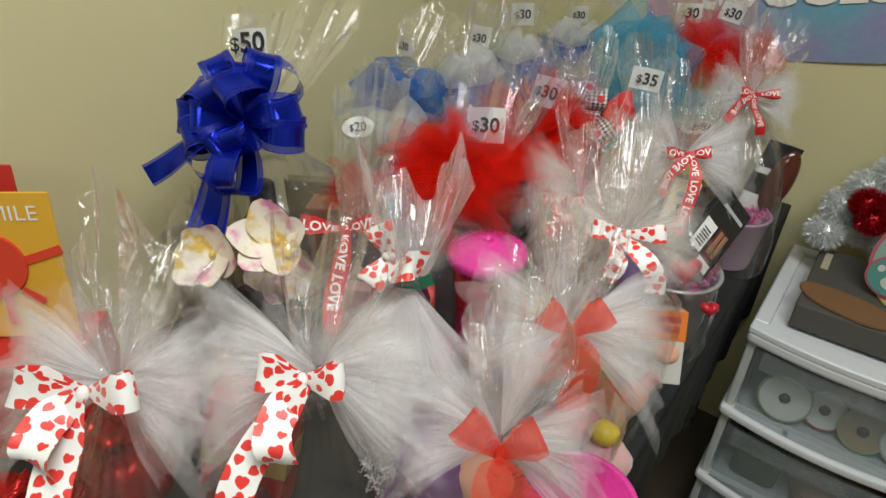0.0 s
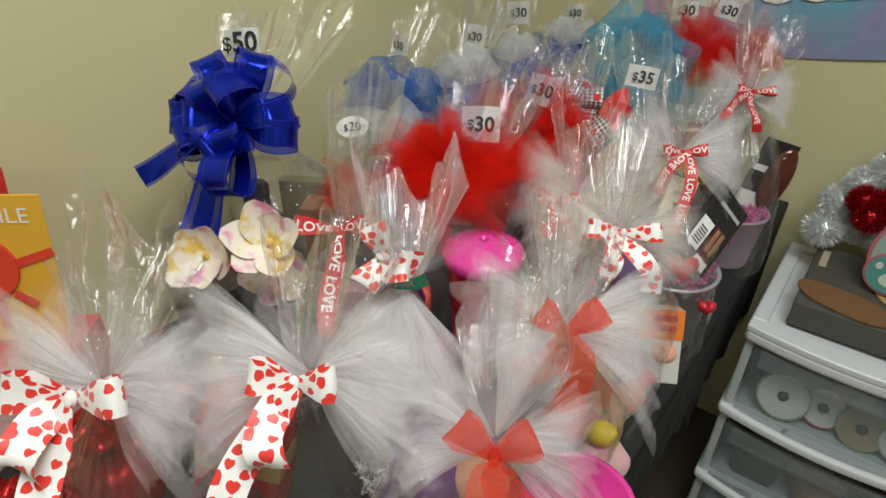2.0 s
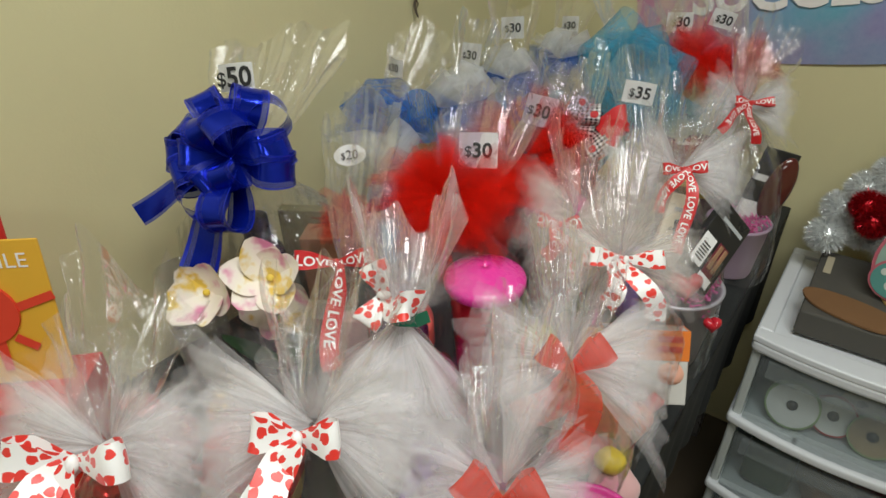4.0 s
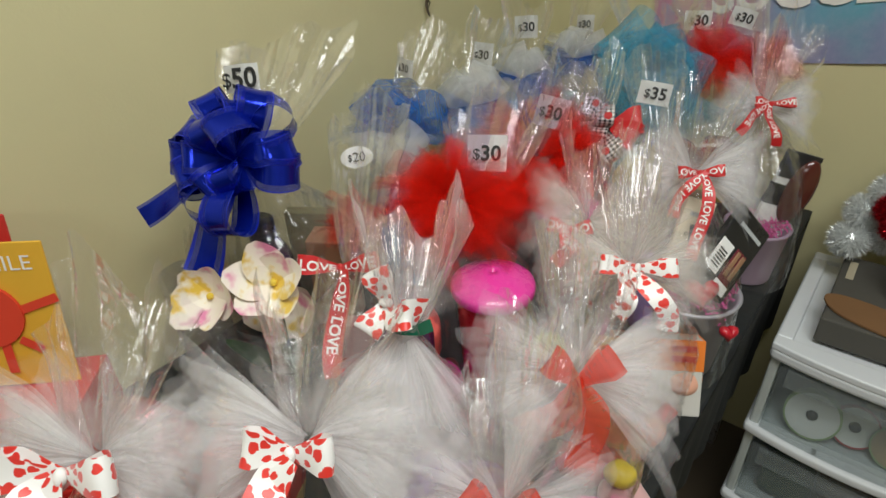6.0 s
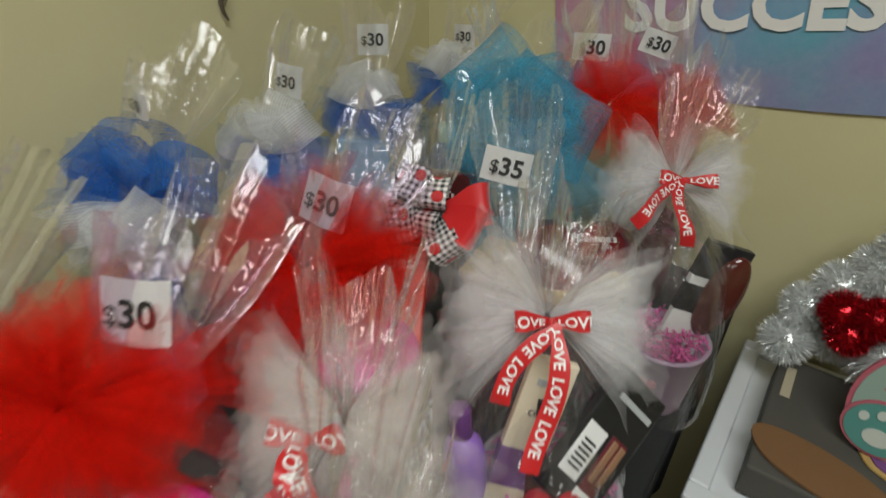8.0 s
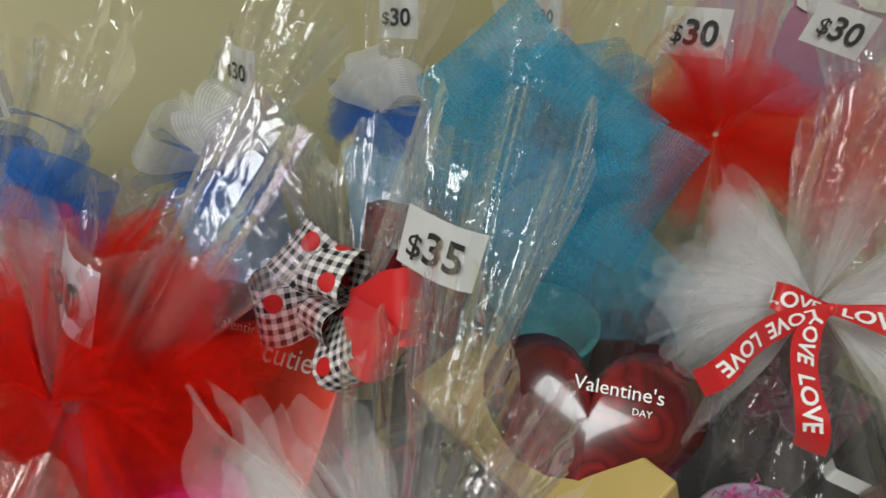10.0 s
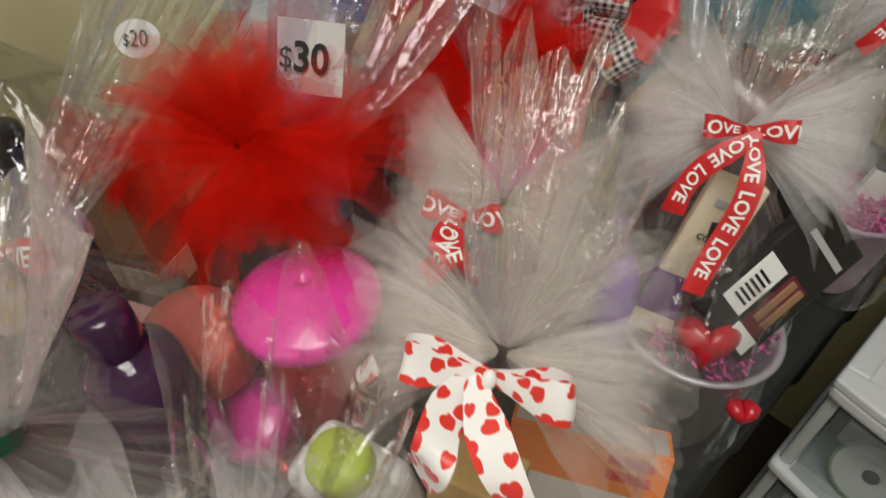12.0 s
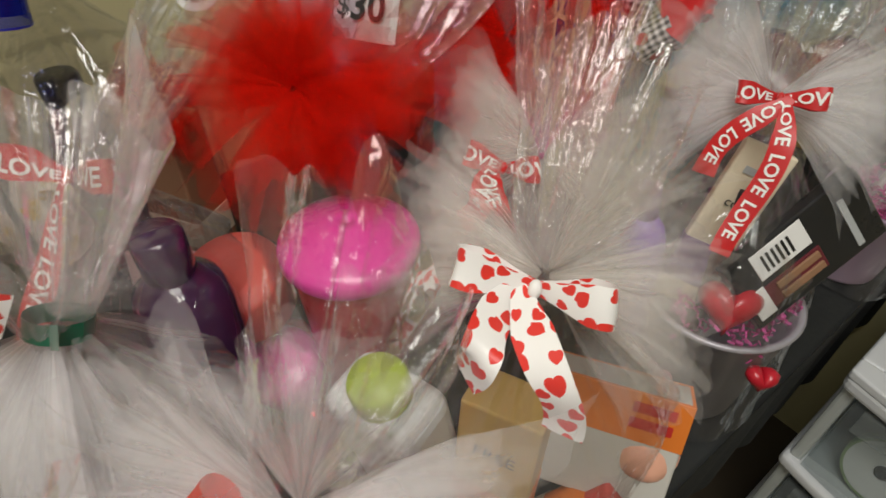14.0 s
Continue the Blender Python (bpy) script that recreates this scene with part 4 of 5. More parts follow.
carton("candy_box", "gold topped dark candy box", (0.08, 0.05, 0.2), (-0.475, 1.11, TZ + 0.004), M["dark"], 55, (0, 0), (M["gold_card"], 0.17, 0.2))

# two gifts with red tulle and lilac film, each with a pink tumbler
for base, neck, top, tag, tum, turn, seed, rad in (((-0.44, 0.965), (-0.435, 0.95, 1.045), (-0.45, 1.04, 1.155), (-0.423, 0.965, 1.130), (-0.375, 0.957, TZ + 0.055), -8, 41, 0.115),
                                                   ((-0.43, 0.755), (-0.415, 0.755, 1.05), (-0.45, 0.86, 1.16), (-0.405, 0.776, 1.133), (-0.352, 0.716, TZ + 0.06), 0, 42, 0.1)):
    g, rng, loc = gift("lilac wrapped gift with red tulle and a pink tumbler", base, (0.085, 0.085), 0.2, neck, top, 0.07, "lilac", seed, ragged=0.025)
    pom("tulle_pompom", loc(neck) + ((V((0.015, -0.025, 0.035)) - RIGHT * 0.018) if seed == 42 else V((0, 0, 0.02))), rad, M["red_tulle"], g, rng, 18, "red tulle pompom", 0.12, 0.75)
    puff("tulle_wing", loc(neck) + V((0.01, -0.015, 0.02)), ((RIGHT + UP * 0.75, 0.12, 0.35, 4, 0.2), (-RIGHT + UP * 0.45, 0.125, 0.5, 5, 0.3)), M["red_tulle"], g, rng)
    price_tag(g, loc(tag), "30", 0.05, 0.045, turn, (0.45, -0.75, 0.4) if seed == 42 else (0.2, -0.85, 0.35))
    tumbler("red tumbler with a hot pink domed lid", tum, M["red_pl"])
carton("candy_box", "red-orange candy box with white print", (0.085, 0.035, 0.15), (-0.395, 1.0, TZ + 0.15), M["red_orange"], 32, (-50, 0), None, (("cuties", 0.016, 0.13, M["white_ink"]),))
cd = thing("candle", "round coral candle in a clear tub", "candle", (-0.445, 0.655, TZ + 0.125), 0, "", (12, 6))
turned("wax", [(0, 0), (0.04, 0), (0.043, 0.005), (0.045, 0.05), (0.043, 0.056), (0.02, 0.058), (0, 0.057)], M["coral"], cd, "", 40)
cd = thing("candle", "round magenta bath soap", "soap", (-0.40, 0.665, TZ + 0.05), 0, "", (20, 4))
turned("body", [(0, 0), (0.033, 0), (0.036, 0.005), (0.037, 0.045), (0.033, 0.05), (0, 0.051)], M["pink"], cd, "", 36)
for i, (x, y, z) in enumerate(((-0.47, 0.70, 0.10), (-0.5, 0.66, 0.06), (-0.42, 0.69, 0.07), (-0.46, 0.82, 0.09), (-0.36, 0.67, 0.03))):
    h = thing("candy_heart", "red foil wrapped chocolate heart", "chocolate", (x, y, TZ + z), 30 * i, "foil hearts", (-50, 10 * i))
    part("foil", heart_bm(0.062, 0.025), M["red_foil"], h, "", True)

# $20 gift with a printed bow
g, rng, loc = gift("clear wrapped gift with a red printed bow", (-0.49, 0.60), (0.075, 0.07), 0.2, (-0.452, 0.585, 1.045), (-0.62, 0.785, 1.14), 0.06, "cello", 51, ragged=0.02)
price_tag(g, loc((-0.586, 0.721, 1.104)), "20", 0.047, 0.03, 8, (0.42, -0.76, 0.5), True, 0.013)
ribbon_bow(g, loc((-0.467, 0.576, 1.044)), 0.046, 0.022, M["red_satin"], rng, ((0.1, -1, 0.12),), "red ribbon bow printed in white", "LOVE")
pom("tulle_pompom", loc((-0.53, 0.66, 1.04)), 0.055, M["red_tulle"], g, rng, 8, "red tulle pompom")
carton("candy_box", "pale pink printed candy box", (0.06, 0.03, 0.12), (-0.49, 0.59, TZ + 0.06), M["blush"], 30, (-10, 0), (M["red_card"], 0.03, 0.07))

# $50 gift with the blue pull bow
g, rng, loc = gift("tall clear wrapped gift with a large shiny blue bow", (-0.70, 0.62), (0.105, 0.1), 0.27, (-0.665, 0.61, 1.12), (-0.69, 0.725, 1.245), 0.09, "cello", 61, ragged=0.014)
k = loc((-0.619, 0.57, 1.143))
price_tag(g, loc((-0.659, 0.613, 1.227)), "50", 0.046, 0.033, 5, (0.45, -0.75, 0.3), False, 0.023)
pb = loops_bow("pull_bow", k, 11, 0.084, 0.04, M["blue_foil"], g, rng, "shiny royal blue pull bow", (-0.5, 4.9), 0.3, 0.3, 1.1, 0.85)
loops_bow("inner_bow", k + FRONT * 0.014, 6, 0.06, 0.038, M["blue_foil"], g, rng, "sheer blue inner loops", (-0.2, 5.4), 0.9, 0.42, 0.5)
for dx, dy, ln, mm in ((-0.98, -0.55, 0.15, "blue_foil"), (-0.36, -1, 0.15, "blue_foil")):
    way = (RIGHT * dx + UP * dy).normalized()
    sd = (RIGHT * -dy + UP * dx).normalized()
    pts = [k + way * (ln * i / 12) + FRONT * (0.01 + 0.012 * math.sin(i * 0.4)) for i in range(13)]
    ribbon("bow_tail", pts, [sd + FRONT * 0.3 * math.sin(i * 0.35) for i in range(13)], [(0.03 if dx < -0.9 else 0.046) * (0.4 + 0.6 * min(1, i / 4)) for i in range(13)], M[mm], pb)
carton("gift_box", "brown and cream box inside the clear wrap", (0.06, 0.045, 0.24), (-0.585, 0.655, TZ + 0.02), M["brown_card"], 32, (0, 0), (M["cream"], 0.1, 0.135))
carton("ornament_box", "olive ornament panel inside the clear wrap", (0.075, 0.02, 0.24), (-0.65, 0.675, TZ + 0.03), M["olive"], 32)
bottle("wine_bottle", "dark green glass bottle inside the wrap", (-0.665, 0.60, TZ + 0.005), 0.038, 0.25, M["plum"], M["dark"], 0.03)
gt = thing("glass_tumbler", "clear drinking glass beside the flowers", "glass", (-0.70, 0.50, TZ + 0.0))
turned("glass", [(0.0, 0.0), (0.034, 0.0), (0.036, 0.01), (0.04, 0.235), (0.0385, 0.235), (0.0345, 0.012), (0, 0.01)], M["cello"], gt, "", 40)

# orchid flowers
fl = thing("artificial_orchid", "artificial orchid with cream petals edged in pink", "artificial flower", (-0.535, 0.525, TZ))
turned("stem", [(0.003, 0), (0.003, 0.27), (0, 0.27)], M["leaf"], fl, "", 8)
rng = random.Random(5)


def petal(c, way, face, ln, w, mat, parent):
    way, face = V(way).normalized(), V(face).normalized()
    sd = way.cross(face).normalized()
    face = sd.cross(way)
    vs, n = [], 9
    for i in range(n):
        s = i / (n - 1)
        ww = w * math.sin(math.pi * (0.12 + 0.83 * s)) ** 0.8
        for q in (-1, -0.5, 0, 0.5, 1):
            vs.append(V(c) + way * (ln * s) + sd * (ww * q) + face * (0.35 * ln * s * s * 0.6 + 0.2 * ww * q * q))
    return mesh_part("petal", vs, grid_faces(n, 5), mat, parent)


for cx, cy, cz in ((0.012, -0.006, 0.278), (-0.075, -0.04, 0.245), (-0.03, 0.03, 0.2)):
    c = V((cx, cy, cz))
    f = (FRONT + V((rng.uniform(-0.5, 0.5), rng.uniform(-0.4, 0.4), rng.uniform(-0.1, 0.5)))).normalized()
    for j in range(6):
        a = j * math.pi / 3 + rng.uniform(-0.2, 0.2)
        petal(c, RIGHT * math.cos(a) + UP * math.sin(a) + f * 0.5, f, rng.uniform(0.046, 0.06), 0.024, M["petal"], fl)
    bm = bmesh.new()
    bmesh.ops.create_icosphere(bm, subdivisions=2, radius=0.0045, matrix=Matrix.Translation(c + f * 0.008))
    part("flower_centre", bm, M["pollen"], fl, "", True)
for a in (0.4, 2.2, 4.2, 5.4):
    petal((0, 0, 0.13), (math.cos(a), math.sin(a), 0.7), (0, 0, 1), 0.1, 0.022, M["leaf"], fl).name = "leaf"

# white bag with the green twist tie
g, rng, loc = gift("milky wrapped gift tied with a green twist tie", (-0.375, 0.545), (0.07, 0.07), 0.19, (-0.33, 0.535, 1.045), (-0.35, 0.575, 1.14), 0.05, "milky", 71, pleats=14)
k = loc((-0.33, 0.535, 1.05))
ribbon_bow(g, loc((-0.343, 0.527, 1.08)), 0.034, 0.028, M["hearts"], rng, ((-0.35, -1, 0.04),), "white ribbon bow with red hearts", "", 0.3, UP, -RIGHT)
puff("tulle_skirt", k, ((-UP + RIGHT * 0.1 + FRONT * 0.25, 0.13, 0.75, 6, 0.35), (-UP - RIGHT * 0.4 + FRONT * 0.2, 0.12, 0.6, 4, 0.35)), M["tulle"], g, rng, "white tulle skirt")
puff("tulle_fan", k, ((UP + RIGHT * 0.7 + FRONT * 0.1, 0.11, 0.4, 4, 0.25), (UP - RIGHT * 0.2, 0.1, 0.4, 3, 0.25)), M["thin_tulle"], g, rng, "thin white tulle")
tw = [k + RIGHT * (0.016 * math.cos(a)) + FRONT * (0.016 * math.sin(a)) + RIGHT * 0.004 for a in [i * 0.42 for i in range(16)]]
ribbon("twist_tie", tw, [UP] * 16, [0.011] * 16, M["green"], g, "green foil twist tie")
ribbon("tie_end", [k + RIGHT * (0.015 + 0.002 * i) + FRONT * (0.014 + 0.001 * i) + UP * 0.001 * i for i in range(8)], [UP] * 8, [0.012] * 8, M["green"], g)
bottle("perfume_bottle", "dark plum glass perfume bottle in the wrap", (-0.40, 0.60, TZ + 0.09), 0.036, 0.15, M["plum"], M["plum"], 0.035)

# front row gifts: white tulle with heart or organza ribbon
def front_gift(label, base, neck, seed, bow, length, spread=0.75, up_fan=0.12, rad=0.08, body=0.2, top=None, tulle="tulle", flare=0.045, tails=None, film="cello", sheets=8, size=0.047, width=0.025, droop=-0.1, bow_at=None, more=()):
    neck = V(neck) - FRONT * 0.028
    top = top or (neck.x - 0.02, neck.y + 0.05, neck.z + 0.085)
    g, rng, loc = gift(label, base, (rad, rad), body, neck, top, flare, film, seed)
    k = loc(neck)
    puff("tulle_bow", k + FRONT * 0.006, SIDES(length, spread, sheets, 0.45), M[tulle], g, rng, "white tulle bow")
    if more:
        puff("tulle_skirt", k + FRONT * 0.01, more, M[tulle], g, rng, "loose tulle skirt")
    stray = []
    for _ in range(4):
        a = rng.uniform(-0.5, math.pi + 0.5)
        stray.append((RIGHT * math.cos(a) + UP * math.sin(a) + FRONT * rng.uniform(-0.2, 0.5), length * rng.uniform(0.9, 1.25), rng.uniform(0.16, 0.3), 2, 0.12))
    puff("tulle_tip", k, stray, M[tulle], g, rng, "pointed tulle end")
    if up_fan:
        puff("tulle_fan", k, ((UP - RIGHT * 0.35, up_fan, 0.5, 3, 0.25), (UP + RIGHT * 0.4, up_fan * 0.9, 0.45, 2, 0.25)), M["thin_tulle"], g, rng, "thin tulle ends")
    tl = tails or ((-0.45, -1, 0.085), (0.45, -1, 0.1))
    lab = {"hearts": "white ribbon bow with red hearts", "organza": "sheer red organza bow", "red_satin": "red ribbon bow printed in white"}[bow]
    ribbon_bow(g, loc(bow_at) if bow_at else k + FRONT * 0.03, size, width, M[bow], rng, tl, lab, "LOVE" if bow == "red_satin" else "", droop)
    return g, rng, loc


front_gift("white tulle topped gift with a heart ribbon", (-0.41, 0.255), (-0.369, 0.255, 1.093), 81, "hearts", 0.088, 0.75, 0.11, tails=((0.05, -1, 0.12), (-0.35, -0.9, 0.05)), size=0.046, width=0.026)
front_gift("white tulle topped gift with a heart ribbon", (-0.315, 0.40), (-0.266, 0.357, 1.091), 82, "hearts", 0.098, 0.7, 0.12, tails=((-0.35, -1, 0.1), (-0.1, -1, 0.05)), size=0.034, width=0.025, droop=-0.1)
front_gift("white tulle topped gift with a red organza bow", (-0.185, 0.445), (-0.141, 0.423, 1.046), 83, "organza", 0.088, 0.65, 0.08, tails=((0.15, -1, 0.04), (0.6, -0.6, 0.05)), sheets=5, size=0.035, width=0.026, droop=0.55)
front_gift("white tulle topped gift with a red organza bow", (-0.2, 0.60), (-0.163, 0.57, 1.049), 84, "organza", 0.108, 0.7, 0.08, tails=((-0.85, -0.8, 0.06), (0.15, -1, 0.065)), size=0.036, width=0.026, droop=0.7)
front_gift("white tulle topped toiletries gift with a heart ribbon", (-0.215, 0.755), (-0.183, 0.731, 1.072), 85, "hearts", 0.1, 0.52, 0.06, rad=0.09, tails=((-0.62, -1, 0.055), (0.42, -1, 0.066)), size=0.038, width=0.02, tulle="ivory_net")
front_gift("ivory tulle topped gift with a printed red bow", (-0.305, 0.865), (-0.285, 0.835, 1.05), 86, "red_satin", 0.088, 0.9, 0.1, rad=0.07, tulle="beige_tulle", tails=((-0.5, -1, 0.05), (0.1, -1, 0.04)), size=0.028, width=0.019, bow_at=(-0.309, 0.83, 1.03), more=((RIGHT * 0.8 - UP * 0.6 + FRONT * 0.3, 0.115, 0.6, 4, 0.35), (-UP + FRONT * 0.3, 0.1, 0.6, 3, 0.3)))
front_gift("white tulle topped cosmetics gift with printed red bow", (-0.19, 1.005), (-0.213, 1.015, 1.066), 87, "red_satin", 0.102, 0.75, 0.1, rad=0.078, body=0.18, sheets=8, top=(-0.235, 1.075, 1.14), tails=((-0.62, -1, 0.075), (-0.04, -1, 0.12)), size=0.033, width=0.0165)
front_gift("white tulle topped cosmetics gift with printed red bow", (-0.165, 1.325), (-0.195, 1.305, 1.09), 88, "red_satin", 0.096, 0.8, 0.09, rad=0.07, body=0.22, sheets=7, top=(-0.2, 1.36, 1.2), flare=0.05, tails=((-0.85, -0.7, 0.085), (-0.1, -1, 0.075)), size=0.034, width=0.0155)

# goods inside the front gifts
rng = random.Random(9)
for (x, y), mat in (((-0.185, 1.0), "white_plastic"), ((-0.165, 1.315), "lilac_pl"), ((-0.118, 0.555), "pink")):
    g = thing("bucket", "small round bucket packed in the wrap", "bucket", (x, y, TZ + 0.003), 0, "buckets in the wraps")
    pr, ph = (0.068, 0.135) if mat == "white_plastic" else (0.055, 0.11)
    pail(g, pr, ph, M[mat if mat != "white_plastic" else "tin"])
    if mat != "pink":
        part("painted_heart", heart_bm(0.03, 0.004, (0.0, -pr * 0.92, 0.06)), M["rose"], g, "", True)
        shreds("paper_shred", (0, 0, ph - 0.017), pr - 0.005, 0.03, 260, M["shred"], g, rng, "pink crinkled paper shreds")
h = thing("candy_heart", "shiny red heart-shaped candy", "candy", (-0.162, 0.958, TZ + 0.165), 35, "", (-30, 0))
part("candy", heart_bm(0.055, 0.03), M["red_pl"], h, "", True)
h = thing("candy_heart", "small red heart hanging on a bucket", "candy", (-0.115, 0.965, TZ + 0.11), 40)
part("candy", heart_bm(0.03, 0.02), M["red_pl"], h, "", True)
b = carton("makeup_box", "black cosmetics package with a white label", (0.07, 0.013, 0.13), (-0.16, 0.965, TZ + 0.17), M["dark"], 32, (-38, 48), None, ())
part("barcode_label", box_bm((0.026, 0.001, 0.05), (-0.018, -0.0072, 0.022), 0.0003, 1), M["paper"], b, "white barcode label")
part("window", box_bm((0.022, 0.002, 0.055), (0.012, -0.0072, 0.02), 0.0005), M["wine"], b, "dark window over the pencils")
for q in range(2):
    part("pencil", box_bm((0.007, 0.003, 0.042), (0.007 + 0.011 * q, -0.0085, 0.03), 0.001), M["brown_card"], b, "brown brow pencil")
part("white_foot", box_bm((0.028, 0.0015, 0.016), (0.012, -0.0085, 0.004), 0.0003, 1), M["paper"], b)
part("print_bar", box_bm((0.048, 0.001, 0.006), (0.004, -0.007, 0.103), 0), M["grey_card"], b)
for q in range(6):
    part("barcode_bar", box_bm((0.016, 0.0006, 0.0022), (-0.018, -0.0082, 0.03 + 0.005 * q), 0), M["ink"], b)
b = carton("nail_kit", "cream nail kit package with lilac print", (0.042, 0.012, 0.15), (-0.208, 0.955, TZ + 0.14), M["cream"], 32, (-18, 15), (M["purple"], 0.02, 0.06))
part("print_bar", box_bm((0.022, 0.001, 0.006), (0, -0.0068, 0.125), 0), M["grey_card"], b)
words_on("lettering", "color", 0.008, (0.002, -0.0075, 0.1), (1, 0, 0), (0, 0, 1), M["ink"], b)
bottle("nail_polish", "dark red nail polish bottle", (-0.185, 0.965, TZ + 0.11), 0.01, 0.1, M["brown_gl"], M["dark"], 0.04, 0, (-12, -6))
bottle("lotion_bottle", "violet plastic lotion bottle in a bucket", (-0.232, 0.945, TZ + 0.085), 0.02, 0.13, M["violet"], M["purple"], 0.03, 0, (0, -8))
b = carton("makeup_box", "black and white cosmetics card with print", (0.06, 0.012, 0.16), (-0.155, 1.325, TZ + 0.09), M["paper"], 32, (-8, 16), (M["dark"], 0.06, 0.1))
part("dark_top", box_bm((0.0615, 0.0135, 0.05), (0, 0, 0.112), 0.001), M["dark"], b)
bb = thing("brown_bottle", "dark brown oval lotion bottle", "bottle", (-0.132, 1.335, TZ + 0.115), 25, "", (-6, 14))
bm = bmesh.new()
bmesh.ops.create_uvsphere(bm, u_segments=28, v_segments=18, radius=1, matrix=Matrix.Translation((0, 0, 0.065)) @ Matrix.Diagonal((0.025, 0.012, 0.062, 1)))
part("body", bm, M["brown_gl"], bb, "", True)

# toiletries under the heart ribbon
j = thing("lotion_jar", "white lotion bottle with a lime green cap", "bottle", (-0.24, 0.69, TZ + 0.085), 15, "", (8, -4))
part("body", box_bm((0.075, 0.05, 0.125), (0, 0, 0), 0.012, 3), M["white_plastic"], j)
turned("cap", [(0.017, 0.122), (0.02, 0.124), (0.02, 0.14), (0.018, 0.145), (0, 0.145)], M["lime"], j, "lime green flip cap", 28)
carton("soap_box", "tan and orange toiletry box", (0.055, 0.035, 0.14), (-0.185, 0.72, TZ + 0.07), M["tan"], 25, (-6, 0), (M["orange"], 0.01, 0.055), (("FREE", 0.01, 0.1, M["ink"]),))
b = carton("wipes_pack", "white and orange wipes pack with red print", (0.11, 0.03, 0.1), (-0.153, 0.795, TZ + 0.075), M["pack"], 32, (-24, 0), (M["orange"], 0.06, 0.1))
for q in range(2):
    part("print_bar", box_bm((0.03, 0.001, 0.008), (0.03, -0.0165, 0.085 - 0.013 * q), 0), M["red_card"], b)
bottle("shampoo", "orange shampoo bottle lying in the wrap", (-0.172, 0.735, TZ + 0.02), 0.02, 0.085, M["orange"], M["coral"], 0.02, 0, (-35, 30), M["cream"])
for x, y, z, r, m in ((-0.135, 0.83, 0.09, 0.025, "peach"), (-0.19, 0.68, 0.03, 0.035, "coral"), (-0.13, 0.66, 0.03, 0.03, "blush"), (-0.14, 0.665, 0.075, 0.018, "lemon"), (-0.14, 0.5, 0.04, 0.03, "peach"), (-0.25, 0.55, 0.06, 0.035, "violet"), (-0.24, 0.47, 0.09, 0.035, "purple"), (-0.2, 0.5, 0.1, 0.03, "peach")):
    s = thing("bath_bomb", "round bath bomb in the wrap", "bath bomb", (x, y, TZ + z), 0, "bath bombs")
    bm = bmesh.new()
    bmesh.ops.create_icosphere(bm, subdivisions=3, radius=r, matrix=Matrix.Translation((0, 0, r)) @ Matrix.Diagonal((1, 1, 0.85, 1)))
    for v in bm.verts:
        v.co += v.co.normalized() * 0.003 * noise.noise(v.co * 60)
    part("body", bm, M[m], s, "", True)
s = thing("paper_filling", "white crinkled paper filling round the goods", "paper filling", (-0.31, 0.5, TZ))
shreds("white_shred", (0, 0, 0.06), 0.05, 0.02, 220, M["white_shred"], s, rng, "", 0.016)
carton("violet_box", "violet gift box with a white border", (0.11, 0.08, 0.1), (-0.265, 0.49, TZ + 0.03), M["violet"], 28, (-20, 14), (M["paper"], 0.0, 0.012))
carton("candy_box", "red candy box with gold band", (0.09, 0.05, 0.14), (-0.42, 0.36, TZ + 0.06), M["red_card"], 30, (-12, 10), (M["gold_card"], 0.06, 0.09), (("LOVE", 0.014, 0.03, M["white_ink"]),))
# sweets at the table's front end
for i, (x, y, z, r, m) in enumerate(((-0.55, 0.35, 0.1, 0.045, "pink_foil"), (-0.50, 0.28, 0.08, 0.045, "red_foil"), (-0.56, 0.27, 0.05, 0.05, "red_foil"), (-0.46, 0.4, 0.13, 0.035, "pink_foil"), (-0.52, 0.42, 0.13, 0.022, "gold_foil"), (-0.5, 0.44, 0.1, 0.024, "blue_foil2"), (-0.44, 0.19, 0.14, 0.05, "red_foil"), (-0.37, 0.12, 0.12, 0.05, "red_foil"), (-0.47, 0.13, 0.1, 0.05, "pink_foil"), (-0.62, 0.36, 0.05, 0.05, "red_foil"), (-0.3, 0.26, 0.05, 0.05, "red_foil"), (-0.36, 0.31, 0.09, 0.045, "wine"), (-0.25, 0.3, 0.1, 0.045, "blush"))):
    s = thing("foil_chocolate", "foil wrapped chocolate with a twisted top", "chocolate", (x, y, TZ + z), 0, "foil chocolates")
    prof = [(0, 0), (r * 0.7, 0.0), (r, r * 0.5), (r * 0.95, r), (r * 0.55, r * 1.5), (r * 0.12, r * 1.75), (r * 0.35, r * 2.1), (0.0, r * 1.95)]
    vs, fs = lathe(prof, 28)
    vs = [V(v) * (1 + 0.13 * noise.noise(V(v) * 60 + V((i, 0, 0)))) for v in vs]
    mesh_part("foil", vs, fs, M[m], s, "", None, True)
